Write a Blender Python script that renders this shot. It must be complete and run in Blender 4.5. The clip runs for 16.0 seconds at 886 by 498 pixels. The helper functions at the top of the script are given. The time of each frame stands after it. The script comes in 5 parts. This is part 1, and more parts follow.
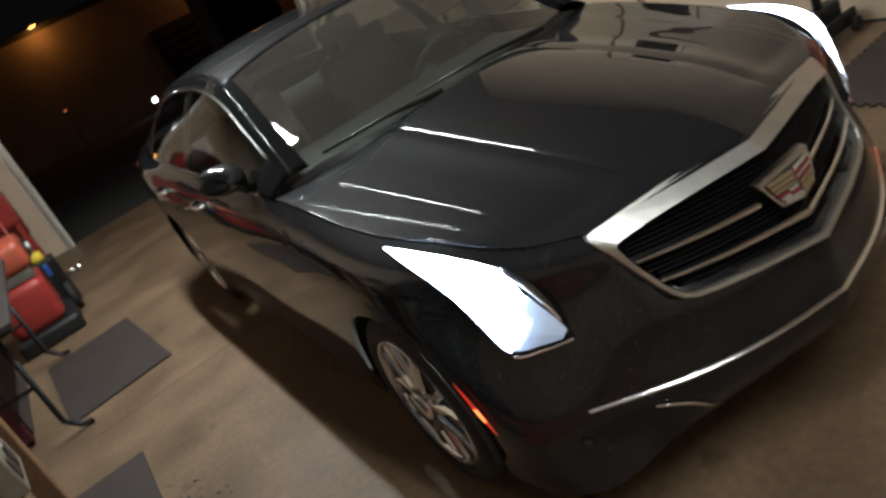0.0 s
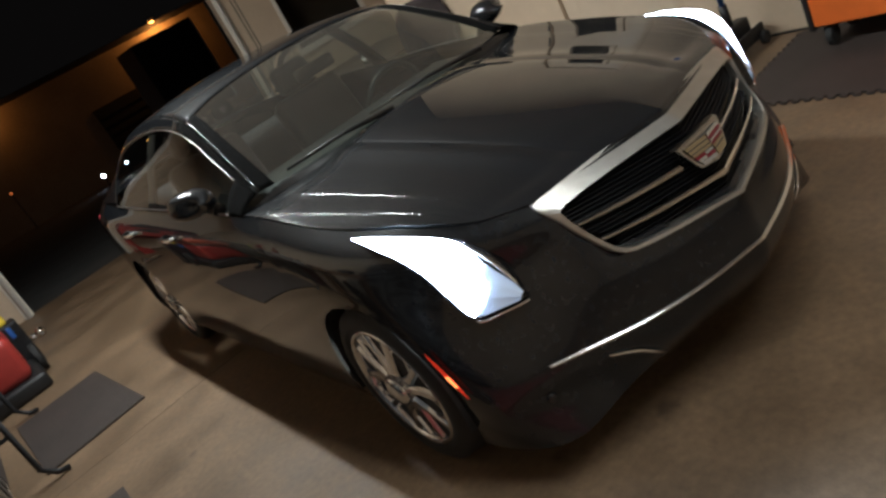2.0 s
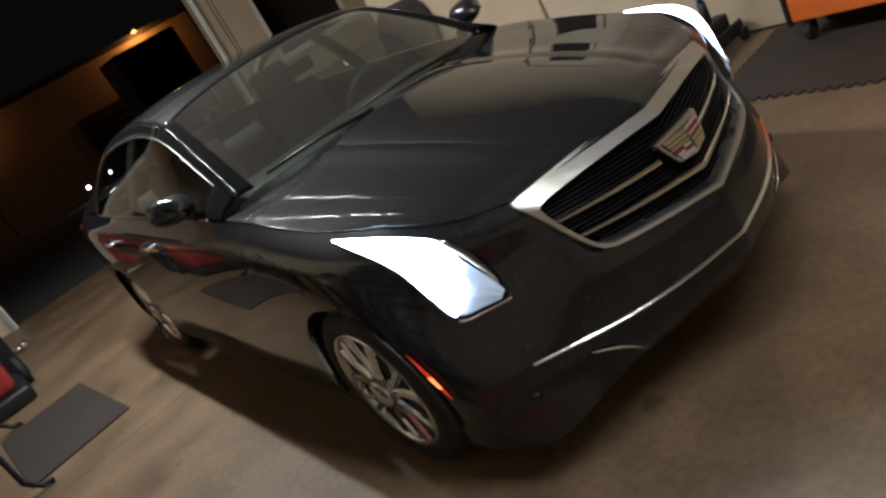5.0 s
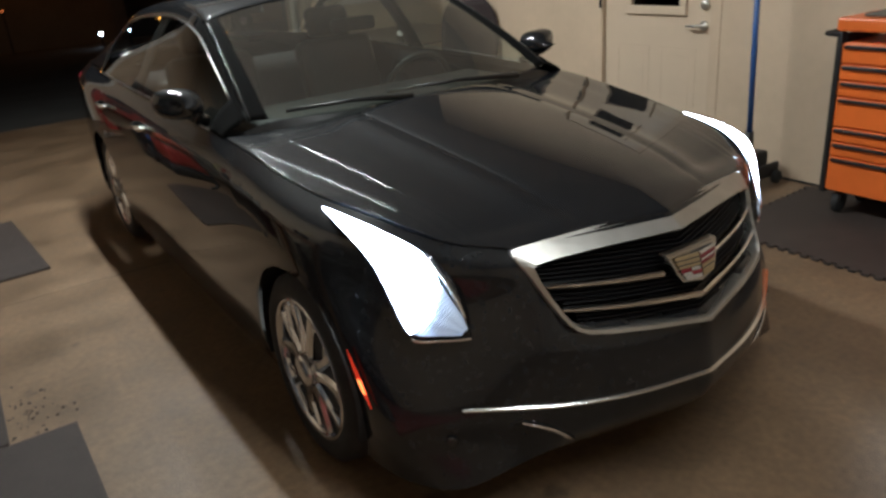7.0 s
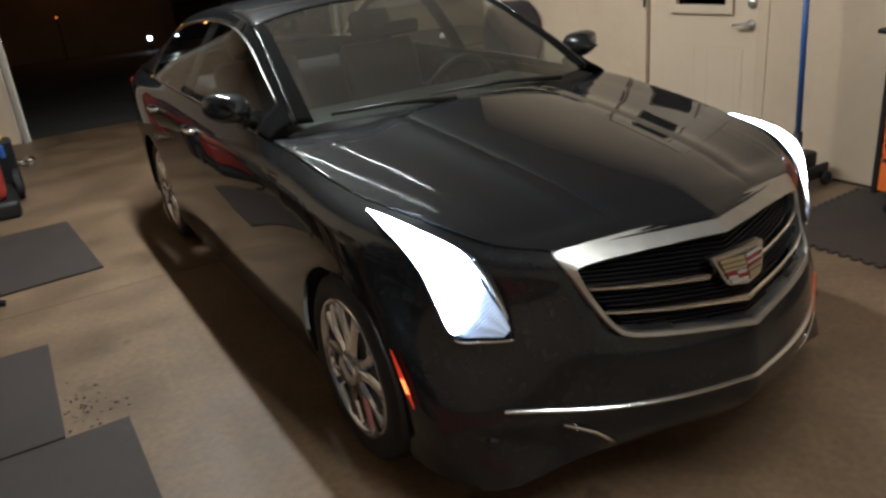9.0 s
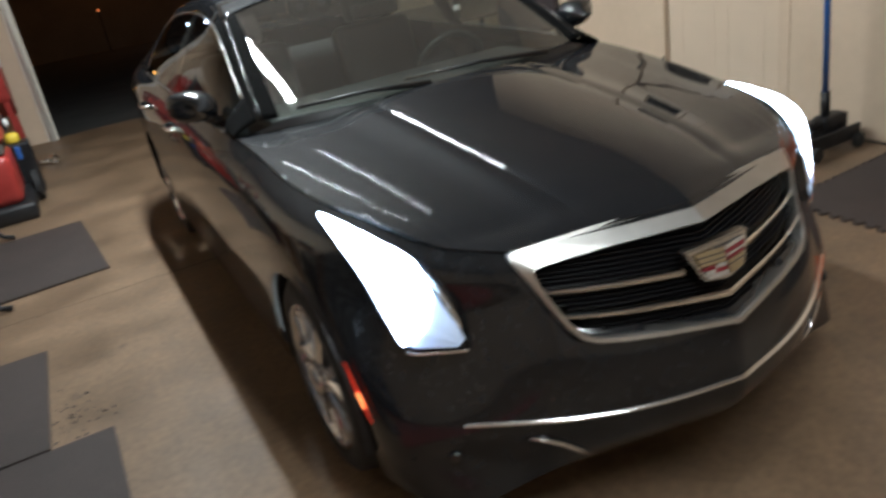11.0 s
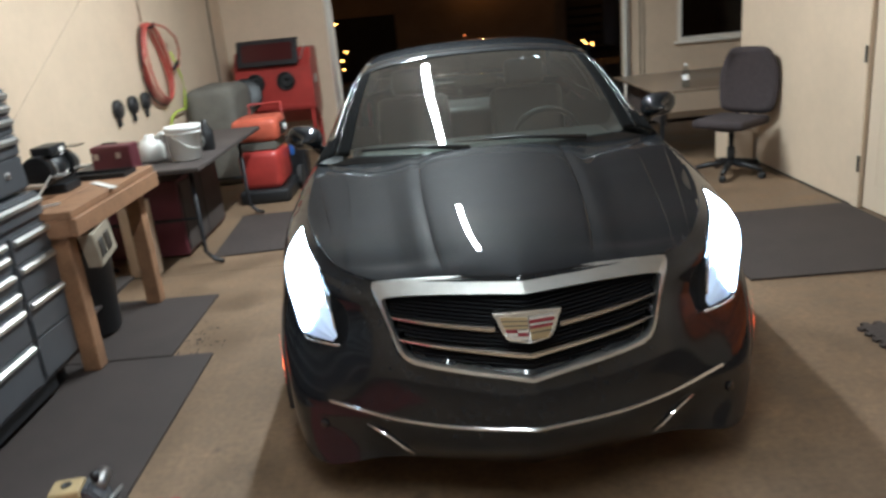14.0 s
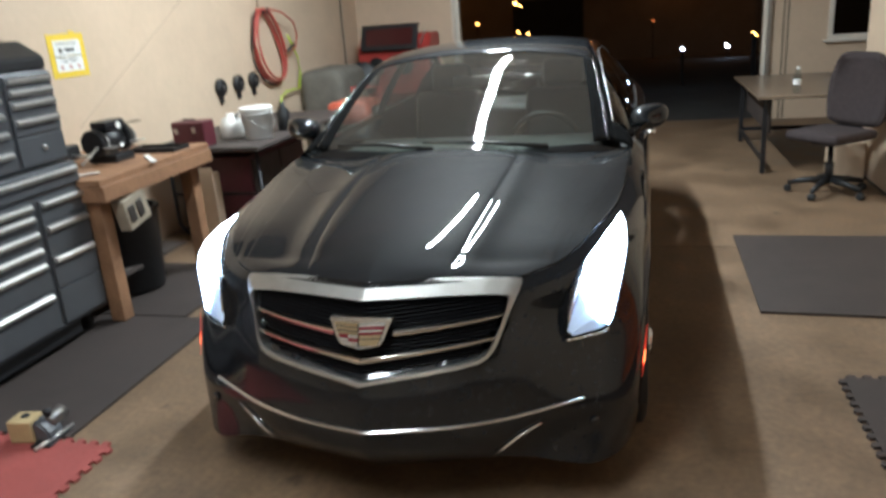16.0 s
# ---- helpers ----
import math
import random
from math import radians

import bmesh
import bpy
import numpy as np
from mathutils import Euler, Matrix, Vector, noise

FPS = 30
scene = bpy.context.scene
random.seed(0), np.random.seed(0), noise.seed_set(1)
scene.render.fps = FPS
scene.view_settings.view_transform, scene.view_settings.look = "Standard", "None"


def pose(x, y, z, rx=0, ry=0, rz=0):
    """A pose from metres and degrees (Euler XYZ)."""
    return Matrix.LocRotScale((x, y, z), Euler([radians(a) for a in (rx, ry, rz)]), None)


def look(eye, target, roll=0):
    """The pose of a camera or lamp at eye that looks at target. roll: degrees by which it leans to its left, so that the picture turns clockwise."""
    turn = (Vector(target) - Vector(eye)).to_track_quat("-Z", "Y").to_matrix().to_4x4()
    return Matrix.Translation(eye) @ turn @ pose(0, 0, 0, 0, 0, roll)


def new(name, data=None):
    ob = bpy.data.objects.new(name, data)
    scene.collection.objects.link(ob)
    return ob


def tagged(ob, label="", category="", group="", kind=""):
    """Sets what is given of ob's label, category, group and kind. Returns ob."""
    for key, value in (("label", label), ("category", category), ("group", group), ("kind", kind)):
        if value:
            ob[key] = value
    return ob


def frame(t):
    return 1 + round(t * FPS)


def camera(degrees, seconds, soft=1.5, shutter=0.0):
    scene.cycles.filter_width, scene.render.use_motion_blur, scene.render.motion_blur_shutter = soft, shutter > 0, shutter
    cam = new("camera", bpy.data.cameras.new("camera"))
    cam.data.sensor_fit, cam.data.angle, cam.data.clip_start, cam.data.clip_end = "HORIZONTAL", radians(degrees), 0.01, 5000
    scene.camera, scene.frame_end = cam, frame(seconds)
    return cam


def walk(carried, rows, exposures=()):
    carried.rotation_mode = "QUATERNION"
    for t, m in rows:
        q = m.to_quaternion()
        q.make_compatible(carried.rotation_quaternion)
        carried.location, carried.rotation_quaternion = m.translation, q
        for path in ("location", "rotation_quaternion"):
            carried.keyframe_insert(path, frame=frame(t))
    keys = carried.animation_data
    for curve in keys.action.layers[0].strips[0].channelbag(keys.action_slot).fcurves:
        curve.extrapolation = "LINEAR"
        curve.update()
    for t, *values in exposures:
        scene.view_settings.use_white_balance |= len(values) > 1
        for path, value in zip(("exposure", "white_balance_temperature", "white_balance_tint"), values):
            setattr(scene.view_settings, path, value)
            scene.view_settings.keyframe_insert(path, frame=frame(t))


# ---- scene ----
cam = camera(61.5, 16.0, 2.7, 0.8)
PATH = [
    (0, (-1.407, -1.084, 1.636), (-0.682, 0.6, 0.835), -26.4),
    (0.5, (-1.505, -1.164, 1.587), (-0.685, 0.501, 0.844), -28.9),
    (1, (-1.59, -1.254, 1.557), (-0.718, 0.399, 0.846), -29.4),
    (1.5, (-1.615, -1.257, 1.549), (-0.768, 0.408, 0.834), -29.9),
    (2, (-1.611, -1.265, 1.541), (-0.721, 0.374, 0.819), -28.9),
    (2.5, (-1.589, -1.288, 1.522), (-0.636, 0.336, 0.848), -31.9),
    (3, (-1.582, -1.284, 1.507), (-0.651, 0.342, 0.807), -32.4),
    (3.5, (-1.58, -1.28, 1.517), (-0.633, 0.332, 0.806), -32.4),
    (4, (-1.589, -1.28, 1.507), (-0.636, 0.33, 0.8), -31.3),
    (4.5, (-1.589, -1.276, 1.518), (-0.657, 0.341, 0.798), -31.1),
    (5, (-1.595, -1.267, 1.513), (-0.678, 0.356, 0.787), -29.8),
    (5.2, (-1.599, -1.252, 1.502), (-0.614, 0.334, 0.785), -26.8),
    (7.3, (-1.589, -1.164, 1.559), (-0.604, 0.398, 0.79), -2.4),
    (7.5, (-1.588, -1.164, 1.559), (-0.595, 0.392, 0.79), -1.5),
    (8, (-1.609, -1.176, 1.561), (-0.697, 0.439, 0.812), -4.9),
    (8.5, (-1.61, -1.176, 1.56), (-0.679, 0.431, 0.816), -4.4),
    (8.7, (-1.614, -1.177, 1.567), (-0.687, 0.434, 0.828), -4.8),
    (10.8, (-1.333, -1.158, 1.543), (-0.626, 0.516, 0.707), -10.5),
    (11, (-1.292, -1.162, 1.555), (-0.531, 0.505, 0.753), -9.8),
    (11.5, (-1.169, -1.21, 1.561), (-0.392, 0.458, 0.778), -7.4),
    (12, (-0.944, -1.3, 1.561), (-0.312, 0.387, 0.692), -3.2),
    (12.5, (-0.709, -1.452, 1.563), (-0.306, 0.334, 0.759), -6.9),
    (13, (-0.501, -1.653, 1.589), (-0.277, 0.182, 0.824), -7.1),
    (13.5, (-0.346, -1.858, 1.581), (-0.256, 0.032, 0.934), -7.3),
    (14, (-0.21, -2.019, 1.62), (-0.232, -0.115, 1.009), -5.6),
    (14.5, (0.067, -2.09, 1.615), (-0.084, -0.208, 0.954), -3.8),
    (15, (0.333, -2.071, 1.633), (0.156, -0.198, 0.952), -4.9),
    (15.5, (0.548, -1.968, 1.632), (0.221, -0.12, 0.94), -2.7),
    (16, (0.83, -1.94, 1.634), (0.328, -0.105, 1.016), -4.4),
]
EXPOSURES = [(0.0, -0.2, 5600, 4), (8.7, -0.15, 5600, 4), (11.0, 0.2, 5350, 4), (13.0, 0.48, 5200, 2), (16.0, 0.50, 5200, 2)]
walk(cam, [(t, look(eye, target, roll)) for t, eye, target, roll in PATH], EXPOSURES)

# ---- world and light ----
world = bpy.data.worlds.new("night")
scene.world = world
world.use_nodes = True
bg = world.node_tree.nodes["Background"]
bg.inputs["Color"].default_value = (0.010, 0.008, 0.007, 1)
bg.inputs["Strength"].default_value = 0.35

LIGHT = 200.0            # watts of each tube pair's lamp
CEIL = 3.55


# ---- materials ----
def mat(name, color, rough=0.5, metal=0.0, coat=0.0, var=0.0, scale=8.0, bump=0.0, bscale=60.0, spec=0.5, color2=None, coat_rough=0.05, rvar=0.0, fine=0.0):
    m = bpy.data.materials.new(name)
    m.use_nodes = True
    nt = m.node_tree
    b = nt.nodes["Principled BSDF"]
    b.inputs["Base Color"].default_value = (*color[:3], 1)
    b.inputs["Roughness"].default_value = rough
    b.inputs["Metallic"].default_value = metal
    b.inputs["Coat Weight"].default_value = coat
    b.inputs["Coat Roughness"].default_value = coat_rough
    b.inputs["Specular IOR Level"].default_value = spec
    co = nt.nodes.new("ShaderNodeTexCoord")
    if var or color2:
        n = nt.nodes.new("ShaderNodeTexNoise")
        n.inputs["Scale"].default_value = scale
        n.inputs["Detail"].default_value = 8
        n.inputs["Roughness"].default_value = 0.62
        nt.links.new(co.outputs["Object"], n.inputs["Vector"])
        ramp = nt.nodes.new("ShaderNodeMapRange")
        ramp.inputs["From Min"].default_value, ramp.inputs["From Max"].default_value = 0.3, 0.7
        nt.links.new(n.outputs["Fac"], ramp.inputs["Value"])
        mix = nt.nodes.new("ShaderNodeMix")
        mix.data_type = "RGBA"
        mix.inputs["A"].default_value = (*[c * (1 - var) for c in color[:3]], 1)
        mix.inputs["B"].default_value = (*(color2[:3] if color2 else [min(1, c * (1 + var)) for c in color[:3]]), 1)
        nt.links.new(ramp.outputs["Result"], mix.inputs["Factor"])
        last = mix.outputs["Result"]
        if fine:
            n2 = nt.nodes.new("ShaderNodeTexNoise")
            n2.inputs["Scale"].default_value = scale * 14
            n2.inputs["Detail"].default_value = 5
            nt.links.new(co.outputs["Object"], n2.inputs["Vector"])
            r2 = nt.nodes.new("ShaderNodeMapRange")
            r2.inputs["From Min"].default_value, r2.inputs["From Max"].default_value = 0.25, 0.75
            r2.inputs["To Min"].default_value, r2.inputs["To Max"].default_value = 1 - fine, 1 + fine
            nt.links.new(n2.outputs["Fac"], r2.inputs["Value"])
            mul = nt.nodes.new("ShaderNodeVectorMath")
            mul.operation = "SCALE"
            nt.links.new(last, mul.inputs[0])
            nt.links.new(r2.outputs["Result"], mul.inputs["Scale"])
            last = mul.outputs["Vector"]
        nt.links.new(last, b.inputs["Base Color"])
        if rvar:
            rr = nt.nodes.new("ShaderNodeMapRange")
            rr.inputs["To Min"].default_value, rr.inputs["To Max"].default_value = rough - rvar, rough + rvar
            nt.links.new(ramp.outputs["Result"], rr.inputs["Value"])
            nt.links.new(rr.outputs["Result"], b.inputs["Roughness"])
    if bump:
        nb = nt.nodes.new("ShaderNodeTexNoise")
        nb.inputs["Scale"].default_value = bscale
        nb.inputs["Detail"].default_value = 6
        nt.links.new(co.outputs["Object"], nb.inputs["Vector"])
        bp = nt.nodes.new("ShaderNodeBump")
        bp.inputs["Strength"].default_value = bump
        bp.inputs["Distance"].default_value = 0.01
        nt.links.new(nb.outputs["Fac"], bp.inputs["Height"])
        nt.links.new(bp.outputs["Normal"], b.inputs["Normal"])
    return m


def glow(name, color, strength):
    m = bpy.data.materials.new(name)
    m.use_nodes = True
    nt = m.node_tree
    b = nt.nodes["Principled BSDF"]
    b.inputs["Base Color"].default_value = (*color[:3], 1)
    b.inputs["Emission Color"].default_value = (*color[:3], 1)
    b.inputs["Emission Strength"].default_value = strength
    return m


def glass(name, tint, rough=0.0, base=0.06, dust=0.0):
    """A thin pane: tinted see-through with a mirror-like gloss that grows towards grazing, and a thin film of dust that
    also lays a grey haze over the glass.
    """
    m = bpy.data.materials.new(name)
    m.use_nodes = True
    nt = m.node_tree
    out = nt.nodes["Material Output"]
    nt.nodes.remove(nt.nodes["Principled BSDF"])
    tr = nt.nodes.new("ShaderNodeBsdfTransparent")
    tr.inputs["Color"].default_value = (*tint, 1)
    gl = nt.nodes.new("ShaderNodeBsdfGlossy")
    gl.inputs["Roughness"].default_value = rough
    lw = nt.nodes.new("ShaderNodeLayerWeight")
    lw.inputs["Blend"].default_value = 0.5
    pw = nt.nodes.new("ShaderNodeMath")
    pw.operation = "POWER"
    pw.inputs[1].default_value = 3.6
    nt.links.new(lw.outputs["Facing"], pw.inputs[0])
    fr = nt.nodes.new("ShaderNodeMath")
    fr.operation = "MULTIPLY_ADD"
    fr.inputs[1].default_value, fr.inputs[2].default_value = 0.85, base
    nt.links.new(pw.outputs["Value"], fr.inputs[0])
    mix = nt.nodes.new("ShaderNodeMixShader")
    nt.links.new(fr.outputs["Value"], mix.inputs["Fac"])
    nt.links.new(tr.outputs["BSDF"], mix.inputs[1])
    nt.links.new(gl.outputs["BSDF"], mix.inputs[2])
    last = mix
    if dust:
        film = nt.nodes.new("ShaderNodeBsdfDiffuse")
        film.inputs["Color"].default_value = (0.50, 0.46, 0.40, 1)
        nz = nt.nodes.new("ShaderNodeTexNoise")
        nz.inputs["Scale"].default_value = 3.0
        nz.inputs["Detail"].default_value = 6
        rng = nt.nodes.new("ShaderNodeMapRange")
        rng.inputs["To Min"].default_value, rng.inputs["To Max"].default_value = dust * 0.7, dust * 1.3
        last = nt.nodes.new("ShaderNodeMixShader")
        nt.links.new(nz.outputs["Fac"], rng.inputs["Value"])
        nt.links.new(rng.outputs["Result"], last.inputs["Fac"])
        nt.links.new(mix.outputs["Shader"], last.inputs[1])
        nt.links.new(film.outputs["BSDF"], last.inputs[2])
    nt.links.new(last.outputs["Shader"], out.inputs["Surface"])
    return m


def concrete_floor():
    """Worn shop floor: pale trowelled concrete with broad stains, fine grain and dark oil spots."""
    m = mat("concrete floor", (0.150, 0.098, 0.056), 0.55, var=0.40, scale=2.4, bump=0.15, bscale=90, rvar=0.14, fine=0.2)
    nt = m.node_tree
    b = nt.nodes["Principled BSDF"]
    link = b.inputs["Base Color"].links[0]
    src = link.from_socket
    co = nt.nodes.new("ShaderNodeTexCoord")
    v = nt.nodes.new("ShaderNodeTexVoronoi")
    v.inputs["Scale"].default_value = 2.3
    v.inputs["Randomness"].default_value = 1.0
    n = nt.nodes.new("ShaderNodeTexNoise")
    n.inputs["Scale"].default_value = 7.0
    n.inputs["Detail"].default_value = 6
    add = nt.nodes.new("ShaderNodeVectorMath")
    add.operation = "MULTIPLY_ADD"
    add.inputs[1].default_value = (0.16, 0.16, 0.16)
    nt.links.new(co.outputs["Object"], n.inputs["Vector"])
    nt.links.new(n.outputs["Color"], add.inputs[0])
    nt.links.new(co.outputs["Object"], add.inputs[2])
    nt.links.new(add.outputs["Vector"], v.inputs["Vector"])
    r = nt.nodes.new("ShaderNodeMapRange")
    r.inputs["From Min"].default_value, r.inputs["From Max"].default_value = 0.03, 0.10
    r.inputs["To Min"].default_value, r.inputs["To Max"].default_value = 0.5, 1.0
    nt.links.new(v.outputs["Distance"], r.inputs["Value"])
    mul = nt.nodes.new("ShaderNodeVectorMath")
    mul.operation = "SCALE"
    nt.links.new(src, mul.inputs[0])
    nt.links.new(r.outputs["Result"], mul.inputs["Scale"])
    nt.links.new(mul.outputs["Vector"], b.inputs["Base Color"])
    return m


M = {
    "floor": concrete_floor(),
    "wall": mat("cream wall paint", (0.58, 0.455, 0.325), 0.6, var=0.08, scale=1.2, bump=0.08, bscale=140, fine=0.03),
    "trim": mat("white trim paint", (0.76, 0.70, 0.61), 0.4, var=0.04, scale=5),
    "door": mat("cream door paint", (0.62, 0.50, 0.37), 0.35, var=0.03, scale=4),
    "ceiling": mat("dull ceiling board", (0.34, 0.30, 0.26), 0.85, var=0.05, scale=2),
    "paint": mat("black car paint", (0.006, 0.007, 0.009), 0.55, coat=1.0, coat_rough=0.012, var=0.25, scale=300, spec=0.06),
    "chrome": mat("satin chrome", (0.78, 0.77, 0.75), 0.16, 1.0, var=0.03, scale=20),
    "glare_mask": mat("matt black seal", (0.005, 0.005, 0.005), 0.95, spec=0.05),
    "tan": mat("tan plastic", (0.40, 0.30, 0.15), 0.5, var=0.12, scale=14),
    "satin": mat("dull trim metal", (0.40, 0.395, 0.38), 0.3, 1.0, var=0.05, scale=20),
    "bright": mat("bright chrome", (0.85, 0.84, 0.82), 0.06, 1.0),
    "black": mat("black plastic", (0.012, 0.012, 0.013), 0.45, var=0.3, scale=30),
    "gloss": mat("gloss black plastic", (0.008, 0.008, 0.009), 0.12, coat=0.5),
    "dustypaint": mat("black paint under road dust", (0.007, 0.008, 0.010), 0.6, coat=1.0, coat_rough=0.10, var=0.35, scale=40, spec=0.06),
    "framechrome": mat("brushed chrome", (0.52, 0.51, 0.48), 0.40, 1.0, var=0.08, scale=18),
    "slat": mat("dark satin plastic", (0.005, 0.005, 0.006), 0.38, spec=0.12),
    "rubber": mat("tyre rubber", (0.016, 0.016, 0.016), 0.75, var=0.3, scale=25, bump=0.2, bscale=120),
    "rim": mat("chromed alloy", (0.62, 0.62, 0.63), 0.12, 1.0, var=0.06, scale=15),
    "disc": mat("brake iron", (0.22, 0.21, 0.20), 0.4, 0.9, var=0.2, scale=20),
    # the dust film here puts a grey veil into the windscreen's colour
    "screen": glass("windscreen glass", (0.66, 0.72, 0.67), 0.0, 0.09, 0.055),
    "tint": glass("tinted side glass", (0.88, 0.90, 0.87)),
    "privacy": glass("dark rear glass", (0.12, 0.13, 0.13)),
    "clear": glass("clear lens", (0.97, 0.98, 1.0)),
    "pet": glass("clear bottle plastic", (0.80, 0.84, 0.86), 0.12),
    "seat": mat("dark leather", (0.02, 0.02, 0.022), 0.5, var=0.2, scale=30, bump=0.15, bscale=200),
    "dash": mat("dark dashboard", (0.018, 0.018, 0.02), 0.55, var=0.2, scale=40),
    "led": glow("white led", (0.78, 0.88, 1.0), 70.0),
    "beam": glow("headlamp beam", (0.82, 0.9, 1.0), 60.0),
    "bowl": glow("glowing reflector bowl", (0.72, 0.82, 0.98), 0.16),
    "marker": glow("lit amber marker", (1.0, 0.05, 0.015), 0.42),
    "bulb": glow("marker bulb", (1.0, 0.28, 0.07), 2.2),
    "tube": glow("white tube", (1.0, 0.93, 0.82), 22.0),
    "mat": mat("grey rubber mat", (0.036, 0.026, 0.022), 0.7, var=0.18, scale=3.5, bump=0.35, bscale=220, fine=0.12),
    "redmat": mat("red rubber mat", (0.26, 0.055, 0.045), 0.7, var=0.15, scale=4, bump=0.35, bscale=220, fine=0.1),
    "steel_grey": mat("grey enamel", (0.07, 0.072, 0.078), 0.4, var=0.1, scale=6),
    "alu": mat("brushed aluminium", (0.72, 0.71, 0.68), 0.3, 0.9, var=0.08, scale=30),
    "wood": mat("bench timber", (0.27, 0.145, 0.075), 0.6, var=0.3, scale=5, bump=0.2, bscale=40, fine=0.15),
    "darkwood": mat("dark board", (0.05, 0.04, 0.036), 0.6, var=0.3, scale=6),
    "red": mat("red enamel", (0.33, 0.035, 0.028), 0.4, var=0.2, scale=5, fine=0.06),
    "redorange": mat("orange red enamel", (0.42, 0.09, 0.05), 0.4, var=0.15, scale=5),
    "orange": mat("orange enamel", (0.75, 0.16, 0.025), 0.35, var=0.08, scale=6),
    "creamplastic": mat("aged cream plastic", (0.34, 0.29, 0.22), 0.5, var=0.15, scale=14),
    "maroon": mat("maroon case", (0.085, 0.016, 0.024), 0.45, var=0.15, scale=8),
    "white": mat("white plastic", (0.74, 0.73, 0.70), 0.4, var=0.05, scale=9),
    "paper": mat("white paper", (0.78, 0.77, 0.74), 0.8, var=0.03, scale=9),
    "yellow": mat("yellow tape", (0.75, 0.55, 0.04), 0.55, var=0.08, scale=9),
    "ink": mat("dark print", (0.05, 0.05, 0.05), 0.7),
    "pinkprint": mat("faded red print", (0.50, 0.27, 0.22), 0.7),
    "cable": mat("pale cable", (0.44, 0.345, 0.25), 0.6),
    "red_reflection": mat("smoked viewing pane", (0.05, 0.012, 0.012), 0.15, spec=0.4),
    "hose": mat("red air hose", (0.42, 0.075, 0.055), 0.45, var=0.1, scale=12),
    "greenhose": mat("lime hose", (0.5, 0.62, 0.06), 0.45),
    "iron": mat("dark machine iron", (0.02, 0.02, 0.022), 0.45, 0.4, var=0.3, scale=15),
    "blue": mat("blue enamel", (0.03, 0.10, 0.34), 0.35, var=0.1, scale=10),
    "greycloth": mat("grey cover", (0.13, 0.12, 0.10), 0.85, var=0.2, scale=6, bump=0.4, bscale=30),
    "fabric": mat("dark chair fabric", (0.036, 0.026, 0.026), 0.9, var=0.2, scale=25, bump=0.3, bscale=260),
    "deskglass": mat("desk top", (0.17, 0.125, 0.085), 0.3, coat=0.25, var=0.1, scale=4),
    "asphalt": mat("night asphalt", (0.045, 0.043, 0.04), 0.85, var=0.3, scale=1.5, bump=0.3, bscale=60),
    "far_wall": mat("tan siding", (0.34, 0.26, 0.17), 0.8, var=0.15, scale=0.5, fine=0.1),
    "dark_roof": mat("dark roofing", (0.03, 0.028, 0.026), 0.8, var=0.2, scale=1),
    "sodium": glow("sodium lamp", (1.0, 0.40, 0.07), 14.0),
    "amber": glow("dim amber lamp", (1.0, 0.22, 0.05), 0.8),
    "whitelamp": glow("white lamp", (0.85, 0.92, 1.0), 40.0),
    "crest": mat("worn crest metal", (0.50, 0.485, 0.46), 0.25, 1.0, var=0.1, scale=60),
    "joint": mat("dirty saw cut", (0.085, 0.065, 0.045), 0.8, var=0.4, scale=9),
    "gold": mat("gold enamel", (0.42, 0.33, 0.19), 0.3, 0.7),
    "crimson": mat("crimson enamel", (0.20, 0.018, 0.028), 0.35, 0.2),
    "silver": mat("silver enamel", (0.6, 0.6, 0.6), 0.2, 0.8),
    "night": mat("dark night pane", (0.01, 0.01, 0.012), 0.05, coat=0.5),
}


# ---- mesh helpers ----
def mesh_ob(name, bm, material, smooth=False):
    me = bpy.data.meshes.new(name)
    bmesh.ops.recalc_face_normals(bm, faces=bm.faces)
    bm.to_mesh(me)
    bm.free()
    me.materials.append(material)
    if smooth:
        for p in me.polygons:
            p.use_smooth = True
    return new(name, me)


def thing(name, at, label, category, group=""):
    ob = new(name)
    ob.location = at
    ob.empty_display_size = 0.1
    return tagged(ob, label, category, group)


def part(name, bm, material, parent, label="", smooth=False):
    ob = mesh_ob(name, bm, material, smooth)
    ob.parent = parent
    ob.matrix_parent_inverse = Matrix.Translation(-parent_place(parent))
    return tagged(ob, label)


def parent_place(p):
    """The world place of a thing or part: parts sit at their thing's origin with geometry in world metres."""
    return p.location.copy() if p.parent is None else Vector((0, 0, 0))


def box(bm, x0, x1, y0, y1, z0, z1, bevel=0.0, m=None, seg=2):
    vs = [bm.verts.new((x, y, z)) for x in (x0, x1) for y in (y0, y1) for z in (z0, z1)]
    fs = [(0, 1, 3, 2), (4, 6, 7, 5), (0, 4, 5, 1), (2, 3, 7, 6), (0, 2, 6, 4), (1, 5, 7, 3)]
    faces = [bm.faces.new([vs[i] for i in f]) for f in fs]
    if bevel:
        edges = list({e for f in faces for e in f.edges})
        out = bmesh.ops.bevel(bm, geom=edges, offset=bevel, segments=seg, affect="EDGES", profile=0.5)
        vs = list({v for f in out["faces"] for v in f.verts} | {v for v in vs if v.is_valid})
    if m is not None:
        bmesh.ops.transform(bm, matrix=m, verts=[v for v in vs if v.is_valid])
    return bm


def bx(*a, **k):
    return box(bmesh.new(), *a, **k)


